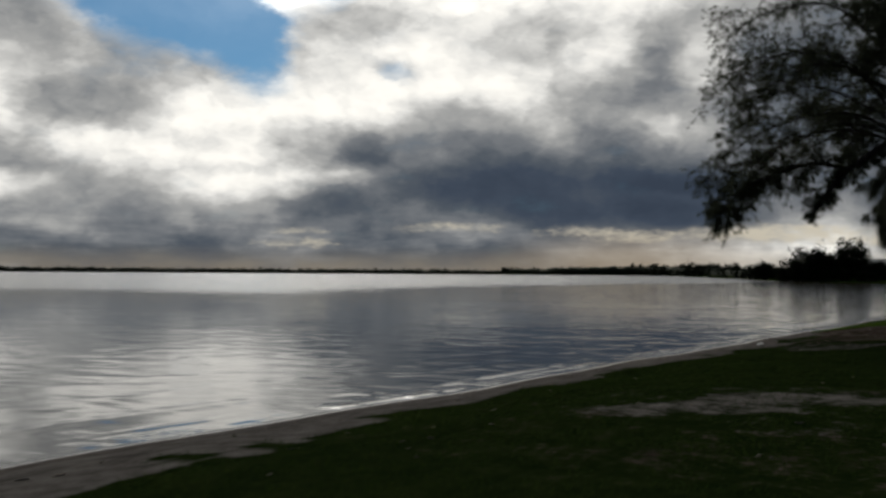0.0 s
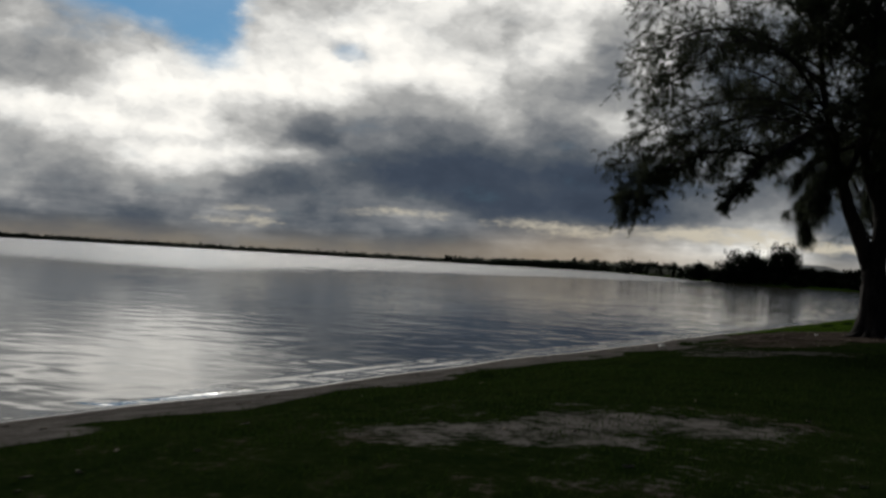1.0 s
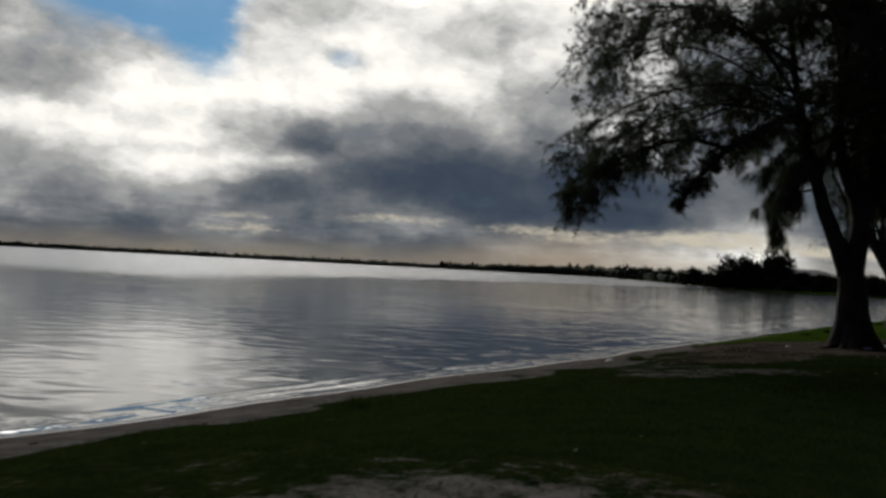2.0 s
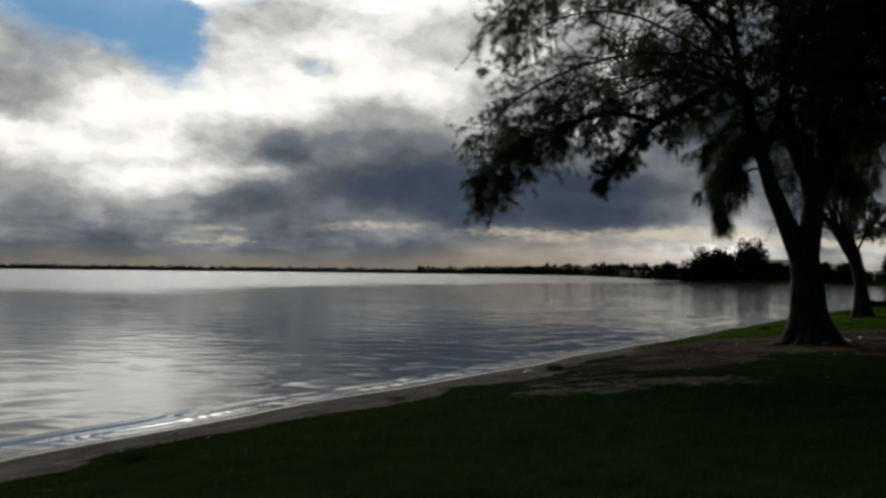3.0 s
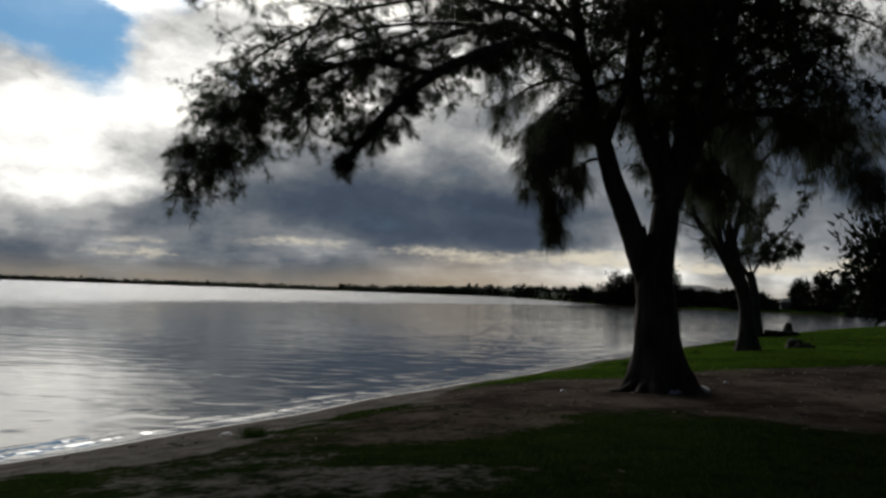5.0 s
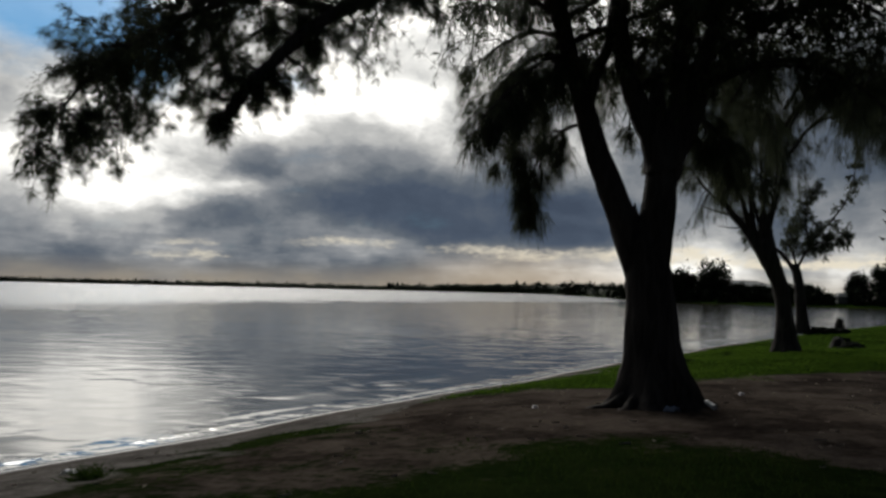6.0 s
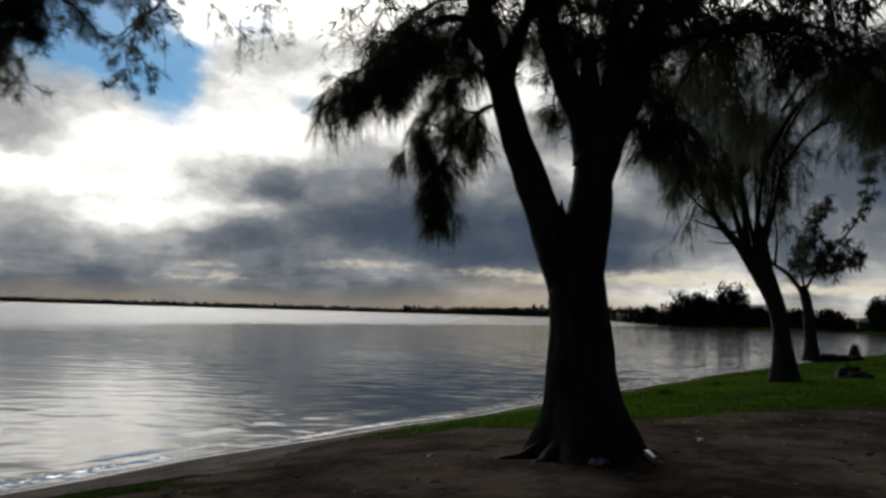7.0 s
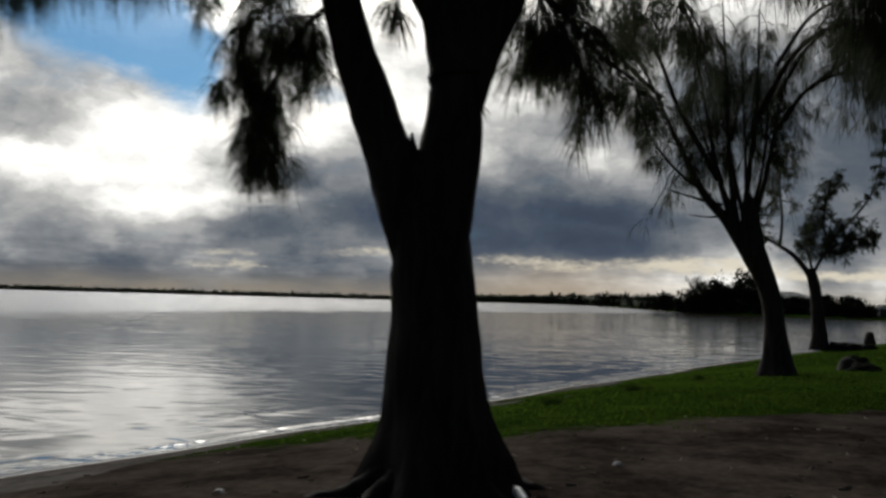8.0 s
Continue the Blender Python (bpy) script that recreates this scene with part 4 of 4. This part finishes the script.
def bank_tree(x, y, high, rx, rng, label, low=0.3, count=900, size=0.9, name="bank_tree"):
    """A bushy tree on a bank: bole, boughs and a ragged crown down to the ground."""
    z = float(ground_z(np.array([x]), np.array([y]))[0])
    tree = tagged(new(name), label, "tree")
    v, f = tube(smooth_path([(x, y, z - 0.2), (x + 0.2, y, z + high * 0.3), (x, y, z + high * 0.75)], 8), np.linspace(0.28, 0.08, 8), 8)
    link_mesh("trunk", v, f, BARK, tree)
    for k in range(4):
        a = rng.uniform(0, 6.28)
        v, f = tube(smooth_path([(x, y, z + high * 0.3), (x + math.cos(a) * rx * 0.4, y + math.sin(a) * rx * 0.4, z + high * 0.55),
                                 (x + math.cos(a) * rx * 0.7, y + math.sin(a) * rx * 0.7, z + high * 0.8)], 7), np.linspace(0.12, 0.03, 7), 6)
        link_mesh("bough", v, f, BARK, tree)
    v, tri = spray_crown(x, y, z + high * low * 0.4, z + high, rx, rx, count, size, rng)
    link_arrays("crown", v, tri, FAR_LEAVES, tree, "ragged dark foliage", tris=True)
    settle(tree, x, y, z)
    return tree


main_casuarina()
second_casuarina()
third_casuarina()

# ---------------------------------------------------------------- the far banks
rng_far = np.random.default_rng(5)
bank_tree(41.5, 89.0, 11.0, 6.0, rng_far, "dense dark evergreen with low branches on the bank", 0.1, 11000, 0.42, "evergreen_tree")
bank_tree(50.0, 92.0, 12.0, 6.0, rng_far, "dense dark evergreen with low branches on the bank", 0.1, 8000, 0.5, "evergreen_tree")
for x, y, high, rx in ((37.0, 302, 8.0, 4.5), (41.0, 300, 11.5, 5.0), (45.5, 300, 11.0, 4.5), (49.0, 302, 8.0, 4.0), (53.5, 298, 11.5, 4.8), (57.5, 299, 12.0, 4.2),
                       (33.5, 345, 7.0, 4.5), (61.5, 292, 5.0, 4.0), (67.0, 288, 3.8, 4.0), (73.0, 282, 4.2, 4.5), (79.0, 276, 4.0, 4.0),
                       (90.0, 268, 8.0, 3.2), (94.5, 264, 10.0, 3.0), (99.5, 262, 8.5, 4.0), (106.0, 258, 8.0, 4.5), (113.0, 252, 9.0, 5.0)):
    bank_tree(x, y, high, rx, rng_far, "windswept bushy tree on the far bank", 0.2, 2600, 0.6)


def box_part(name, mat, parent, lo, hi, label="", bevel=0.0):
    bm = bmesh.new()
    bmesh.ops.create_cube(bm, size=1.0)
    for v in bm.verts:
        v.co = Vector([lo[i] + (v.co[i] + 0.5) * (hi[i] - lo[i]) for i in range(3)])
    if bevel:
        bmesh.ops.bevel(bm, geom=bm.edges[:], offset=bevel, segments=2, affect="EDGES")
    return part(name, bm, mat, parent, label)


def hip_roof(name, mat, parent, lo, hi, z0, z1, ridge):
    """A hipped roof with a short ridge and a deep eave."""
    bm = bmesh.new()
    cy = (lo[1] + hi[1]) / 2
    low = [bm.verts.new((x, y, z0 - 0.25)) for x, y in ((lo[0], lo[1]), (hi[0], lo[1]), (hi[0], hi[1]), (lo[0], hi[1]))]
    rim = [bm.verts.new((v.co.x, v.co.y, z0)) for v in low]
    cx = (lo[0] + hi[0]) / 2
    top = [bm.verts.new((cx - ridge, cy, z1)), bm.verts.new((cx + ridge, cy, z1))]
    bm.faces.new(low[::-1])
    for i in range(4):
        bm.faces.new((low[i], low[(i + 1) % 4], rim[(i + 1) % 4], rim[i]))
    bm.faces.new((rim[0], rim[1], top[1], top[0]))
    bm.faces.new((rim[1], rim[2], top[1]))
    bm.faces.new((rim[2], rim[3], top[0], top[1]))
    bm.faces.new((rim[3], rim[0], top[0]))
    return part(name, bm, mat, parent)


def waterside_hall():
    house = tagged(new("waterside_hall"), "low grey hall with a broad hipped roof behind shrubs", "building")
    box_part("wall", DULL_WALL, house, (59, 306, 1.5), (76, 318, 5.5))
    hip_roof("roof", ROOFING, house, (57.5, 304.5), (77.5, 319.5), 5.5, 7.7, 4.0)
    for i in range(5):
        w = box_part("window", ROOFING, house, (60.6 + i * 3.1, 305.85, 3.1), (62.4 + i * 3.1, 306.05, 4.7))
        box_part("pane", PANE, w, (60.75 + i * 3.1, 305.8, 3.25), (62.25 + i * 3.1, 305.86, 4.55))
    settle(house, 67.5, 312, 1.5)


def pale_shed():
    shed = tagged(new("boat_shed"), "small grey boat shed at the water's edge", "shed")
    box_part("wall", DULL_WALL, shed, (82.6, 262, 1.0), (87.0, 265, 2.9))
    hip_roof("roof", DULL_WALL, shed, (82.2, 261.6), (87.4, 265.4), 2.9, 3.9, 1.2)
    box_part("door", DULL_WALL, shed, (84.0, 261.9, 1.0), (85.5, 262.02, 2.7))
    settle(shed, 84.8, 263.5, 1.0)


waterside_hall()
pale_shed()


def far_woods():
    """The low tree line along the whole far shore."""
    rng = np.random.default_rng(17)
    vs, ts, n = [], [], 0
    for az in np.concatenate([np.arange(-60, 6.2, 0.16), np.arange(-10, 6.2, 0.3)]):
        a = radians(az + rng.uniform(-0.15, 0.15))
        # walk out along this bearing to the far bank
        d = np.linspace(150, 4000, 900)
        px, py = 8 + d * math.sin(a), 10 + d * math.cos(a)
        hit = np.nonzero(py > far_y(px))[0]
        if not len(hit):
            continue
        r = d[hit[0]] + rng.uniform(8, 60)
        x, y = 8 + r * math.sin(a), 10 + r * math.cos(a)
        swell = value_noise(np.array([az]), np.array([0.0]), 3.1, 4)[0]
        tall = r * (0.0036 + 0.0022 * swell * rng.uniform(0.3, 1.2))
        if az > -12:
            tall = r * (0.0055 + 0.006 * swell * rng.uniform(0.3, 1.3))
        if az > 0:
            tall += r * 0.003
        tall = min(tall, 15)
        wide = max(tall * 0.8, r * 0.0042)
        v, t = spray_crown(x, y, 0.6, 1.0 + tall, wide, wide * 0.7, 110, wide * 0.30, rng, 0.4)
        vs.append(v)
        ts.append(t + n)
        n += len(v)
    # the thicket under the trees, unbroken along the bank
    us = np.concatenate([np.arange(-66, 5.5, 0.12)])
    rows = []
    for az in us:
        a = radians(az)
        d = np.linspace(150, 4000, 1800)
        px, py = 8 + d * math.sin(a), 10 + d * math.cos(a)
        hit = np.nonzero(py > far_y(px))[0]
        r = (d[hit[0]] if len(hit) else 2600) + 6
        tall = r * (0.0026 + 0.0022 * value_noise(np.array([az * 3.0]), np.array([1.0]), 1.0, 9)[0] + 0.0015 * value_noise(np.array([az * 11.0]), np.array([3.0]), 1.0, 12)[0])
        tall += r * 0.0050 * float(ease(az, -13, -4))
        for k, h in ((0, 0.2), (2, 0.7), (8, 1.0), (24, 0.9), (40, 0.0)):
            rows.append((8 + (r + k) * math.sin(a), 10 + (r + k) * math.cos(a), 0.3 + tall * h))
    m = len(us)
    k = (np.arange(m - 1)[:, None] * 5 + np.arange(4)[None, :]).ravel()
    quad = np.stack([k, k + 1, k + 6, k + 5], 1)
    vs.append(np.array(rows))
    ts.append(np.concatenate([quad[:, [0, 1, 2]], quad[:, [0, 2, 3]]]) + n)
    ob = link_arrays("far_woods", np.concatenate(vs), np.concatenate(ts), FAR_LEAVES, tris=True)
    tagged(ob, "low dark tree line along the far shore of the lagoon", "woods", kind="stuff")


def lone_far_tree(az, r, tall):
    rng = np.random.default_rng(int(abs(az) * 100))
    a = radians(az)
    x, y = 8 + r * math.sin(a), 10 + r * math.cos(a)
    bank_tree(x, y, tall, tall * 0.55, rng, "rounded tree standing above the far tree line", 0.3, 420, tall * 0.12, "far_tree")


def bank_thicket():
    """Low scrub along the near side of the headland."""
    rng = np.random.default_rng(27)
    vs, ts, n = [], [], 0
    for x in np.arange(30, 150, 1.1):
        y = float(far_y(x)) + rng.uniform(4, 16)
        tall = rng.uniform(2.0, 3.8)
        v, t = spray_crown(x, y, 0.3, 0.8 + tall, 2.2, 2.2, 420, 0.75, rng, 0.5, 0.5)
        vs.append(v)
        ts.append(t + n)
        n += len(v)
    ob = link_arrays("bank_thicket", np.concatenate(vs), np.concatenate(ts), FAR_LEAVES, tris=True)
    tagged(ob, "dense dark scrub along the water's edge of the headland", "scrub", kind="stuff")


bank_thicket()
far_woods()
for az, r, tall in ((-2.0, 1180, 16), (-2.9, 1200, 12), (-11.9, 1260, 11), (1.3, 900, 12), (-1.2, 1150, 12), (2.9, 640, 9)):
    lone_far_tree(az, r, tall)


# ---------------------------------------------------------------- small things on the bank
def lump(name, mat, x, y, w, h, seed, label, category, squash=0.8):
    bm = bmesh.new()
    bmesh.ops.create_icosphere(bm, subdivisions=4, radius=1.0)
    z = float(ground_z(np.array([x]), np.array([y]))[0])
    for v in bm.verts:
        n = noise.fractal(v.co * 1.6 + Vector((seed, 0, 0)), 0.9, 2.1, 4)
        v.co *= 1 + 0.28 * n
        v.co = Vector((x + v.co.x * w / 2, y + v.co.y * w / 2 * squash, z - 0.05 + max(v.co.z, -0.3) * h))
    me = bpy.data.meshes.new(name)
    bm.to_mesh(me)
    bm.free()
    me.materials.append(mat)
    ob = new(name, me)
    return tagged(ob, label, category)


def stump(x, y, w, h, seed, shoot):
    """A cut stump with spread roots and a thin shoot."""
    rng = np.random.default_rng(seed)
    z = float(ground_z(np.array([x]), np.array([y]))[0])
    ob = tagged(new("tree_stump"), "low dark weathered tree stump in the grass", "stump", "stumps on the bank")
    v, f = tube(smooth_path([(x, y, z - 0.1), (x, y, z + h * 0.35), (x + 0.03, y, z + h * 0.8), (x + 0.05, y, z + h)], 10), np.interp(np.linspace(0, 1, 10), [0, 0.3, 0.7, 1], [w * 0.55, w * 0.45, w * 0.30, w * 0.2]), 18, 0.2, seed)
    link_mesh("stump_body", v, f, STUMP, ob, smooth=True)
    for k in range(5):
        a = k * 1.26 + rng.uniform(-0.3, 0.3)
        r = w * rng.uniform(0.6, 0.95)
        v, f = tube(smooth_path([(x, y, z + h * 0.3), (x + math.cos(a) * r * 0.6, y + math.sin(a) * r * 0.6, z + 0.06), (x + math.cos(a) * r, y + math.sin(a) * r, z - 0.05)], 7), np.linspace(w * 0.14, w * 0.04, 7), 8, 0.15, k)
        link_mesh("root", v, f, STUMP, ob, smooth=True)
    if shoot:
        v, f = tube(smooth_path([(x - w * 0.2, y, z + h * 0.5), (x - w * 0.26, y, z + h + shoot * 0.5), (x - w * 0.2, y, z + h + shoot)], 6), np.linspace(0.09, 0.06, 6), 8, 0.15, seed + 1)
        link_mesh("shoot", v, f, STUMP, ob)
    settle(ob, x, y, z)


stump(17.75, 43.9, 0.5, 0.32, 3, 0.0)
stump(26.5, 73.0, 0.7, 0.8, 6, 0.0)
lump("rock", MOSSY, 18.0, 43.4, 0.9, 0.24, 8.0, "dark uneven rock in the grass", "rock")
lump("rock", MOSSY, 18.8, 47.0, 0.7, 0.26, 9.0, "dark uneven rock in the grass", "rock")
lump("rock", MOSSY, 21.5, 58.6, 1.5, 0.45, 2.0, "dark rounded rock beside a tree", "rock")
lump("rock", MOSSY, 22.4, 59.0, 0.9, 0.3, 5.0, "dark rounded rock beside a tree", "rock")


def bank_tussock(x, y, seed):
    """A tuft of longer grass at the edge of the bank."""
    rng = np.random.default_rng(seed)
    z = float(ground_z(np.array([x]), np.array([y]))[0])
    n = 90
    base = np.stack([x + rng.normal(0, 0.09, n), y + rng.normal(0, 0.09, n), np.full(n, z - 0.02)], 1)
    v, tri = needles(base, np.tile((0, 0, 1.0), (n, 1)), 3, 0.24, 0.012, rng, 0.25)
    ob = link_arrays("grass_tussock", v, tri, SHADED_WORN_GRASS, tris=True)
    tagged(ob, "dark tuft of longer grass at the bank's edge", "grass tuft", "tufts on the bank")


for k, (x, y) in enumerate(((12.35, 38.4), (10.9, 35.3), (13.9, 41.2), (4.9, 22.6), (1.3, 14.4), (16.6, 47.5))):
    bank_tussock(x, y, 90 + k)


def scrap(name, x, y, sx, sy, high, turn, seed, label, category, mat=WHITE_PLASTIC):
    """A crumpled sheet with thickness, lying on the ground."""
    rng = np.random.default_rng(seed)
    n = 9
    u, v, q = sheet(np.linspace(-0.5, 0.5, n), np.linspace(-0.5, 0.5, n))
    c, s = math.cos(turn), math.sin(turn)
    px, py = x + (u * c - v * s) * sx, y + (u * s + v * c) * sy
    z = ground_z(px, py) + 0.012 + high * rng.uniform(0, 1, len(u)) * (1 - (2 * np.abs(u)) ** 3)
    ob = link_arrays(name, np.stack([px, py, z], 1), q, mat)
    m = ob.modifiers.new("thickness", "SOLIDIFY")
    m.thickness = 0.004
    return tagged(ob, label, category, "litter round the tree")


def bottle(x, y, turn):
    z = float(ground_z(np.array([x]), np.array([y]))[0])
    ob = tagged(new("plastic_bottle"), "discarded white plastic bottle lying by the roots", "bottle", "litter round the tree")
    c, s = math.cos(turn), math.sin(turn)
    def along(a, b, r0, r1):
        ts = np.linspace(a, b, 7)
        return tube([(x + c * t, y + s * t, z + 0.05 + 0.25 * t) for t in ts], np.linspace(r0, r1, 7), 14)
    v, f = along(0, 0.17, 0.034, 0.034)
    link_mesh("body", v, f, WHITE_PLASTIC, ob, smooth=True)
    v, f = along(0.17, 0.215, 0.034, 0.013)
    link_mesh("shoulder", v, f, WHITE_PLASTIC, ob, smooth=True)
    v, f = along(0.215, 0.24, 0.015, 0.015)
    link_mesh("cap", v, f, DULL_WALL, ob, smooth=True)
    settle(ob, x, y, z)


bottle(11.2, 27.2, 2.0)
scrap("plastic_scrap", 11.88, 28.9, 0.075, 0.055, 0.04, 0.4, 1, "crumpled white plastic scrap on bare earth", "litter")
scrap("plastic_bag", 10.62, 26.98, 0.17, 0.10, 0.08, 0.9, 2, "dull blue plastic bag against the tree's roots", "litter", DULL_PLASTIC)
scrap("paper_scrap", 4.35, 23.2, 0.16, 0.10, 0.05, 0.2, 3, "small white paper scrap on the sand", "litter")
scrap("paper_scrap", 8.8, 27.3, 0.08, 0.06, 0.04, 0.2, 4, "small white paper scrap on bare earth", "litter")


def scatter(count, box, keep, rng):
    x = rng.uniform(box[0], box[1], count)
    y = rng.uniform(box[2], box[3], count)
    ok = rng.uniform(0, 1, count) < keep(x, y)
    return x[ok], y[ok]


def turf_cover(x, y):
    s = inland(x, y) + (rough_noise(x, y, 1.5, 9) - 0.5) * 2.4 - beach_more(y)
    f = (1 - ease(bare_soil(x, y) + (rough_noise(x, y, 0.8, 14) - 0.5) * 1.1, 0.25, 0.6)) * ease(s, 2.2, 3.1)
    return f * (0.35 + 0.65 * ease(rough_noise(x, y, 2.0, 6), 0.3, 0.6))


def grass(count, box, tall, wide, mat, label, seed):
    rng = np.random.default_rng(seed)
    x, y = scatter(count, box, lambda a, b: turf_cover(a, b) * (inland(a, b) < 16), rng)
    z = ground_z(x, y) - 0.006
    n = len(x)
    a = rng.uniform(0, 6.28, n)
    h = tall * rng.uniform(0.4, 1.35, n) * (0.6 + 0.8 * rough_noise(x, y, 0.7, 8))
    lean = rng.normal(0, 0.45, (n, 2)) * h[:, None]
    w = wide * rng.uniform(0.6, 1.3, n) * 0.5
    p = np.stack([x, y, z], 1)
    side = np.stack([np.cos(a) * w, np.sin(a) * w, np.zeros(n)], 1)
    tip = p + np.stack([lean[:, 0], lean[:, 1], h], 1)
    v = np.stack([p - side, p + side, tip], 1).reshape(-1, 3)
    ob = link_arrays("grass", v, np.arange(len(v)).reshape(-1, 3), mat, tris=True)
    tagged(ob, label, "grass", kind="stuff")


# the near blades carry painted shade, the two stands beyond do not
grass(190000, (-4, 17, 2, 27), 0.055, 0.010, SHADED_WORN_GRASS, "short worn patchy grass on the bank, shade in its colour", 41)
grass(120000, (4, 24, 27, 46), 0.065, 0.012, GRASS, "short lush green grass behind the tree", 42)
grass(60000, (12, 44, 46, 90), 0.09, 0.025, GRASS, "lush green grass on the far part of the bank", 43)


def debris():
    """Twigs, fallen needles and weed on the beach and the bare earth."""
    rng = np.random.default_rng(51)
    heap = Heap()
    x, y = scatter(2600, (-4, 18, 4, 46), lambda a, b: np.where(inland(a, b) > 1.0, np.maximum(bare_soil(a, b) * 0.8, 0.5 * (inland(a, b) < 2.6)), 0.0) * (inland(a, b) < 14), rng)
    for px, py in zip(x, y):
        a, size = rng.uniform(0, 6.28), rng.uniform(0.03, 0.12)
        t = np.linspace(-0.5, 0.5, 4)
        qx = px + np.cos(a) * size * t + rng.normal(0, 0.012, 4)
        qy = py + np.sin(a) * size * t + rng.normal(0, 0.012, 4)
        heap.take(*tube(np.stack([qx, qy, ground_z(qx, qy) + 0.008], 1), np.full(4, rng.uniform(0.004, 0.011)), 4))
    ob = link_mesh("fallen_twigs", np.concatenate(heap.verts), heap.faces, DRY_STICK)
    tagged(ob, "scattered twigs and needles on sand and bare earth", "debris", kind="stuff")


debris()
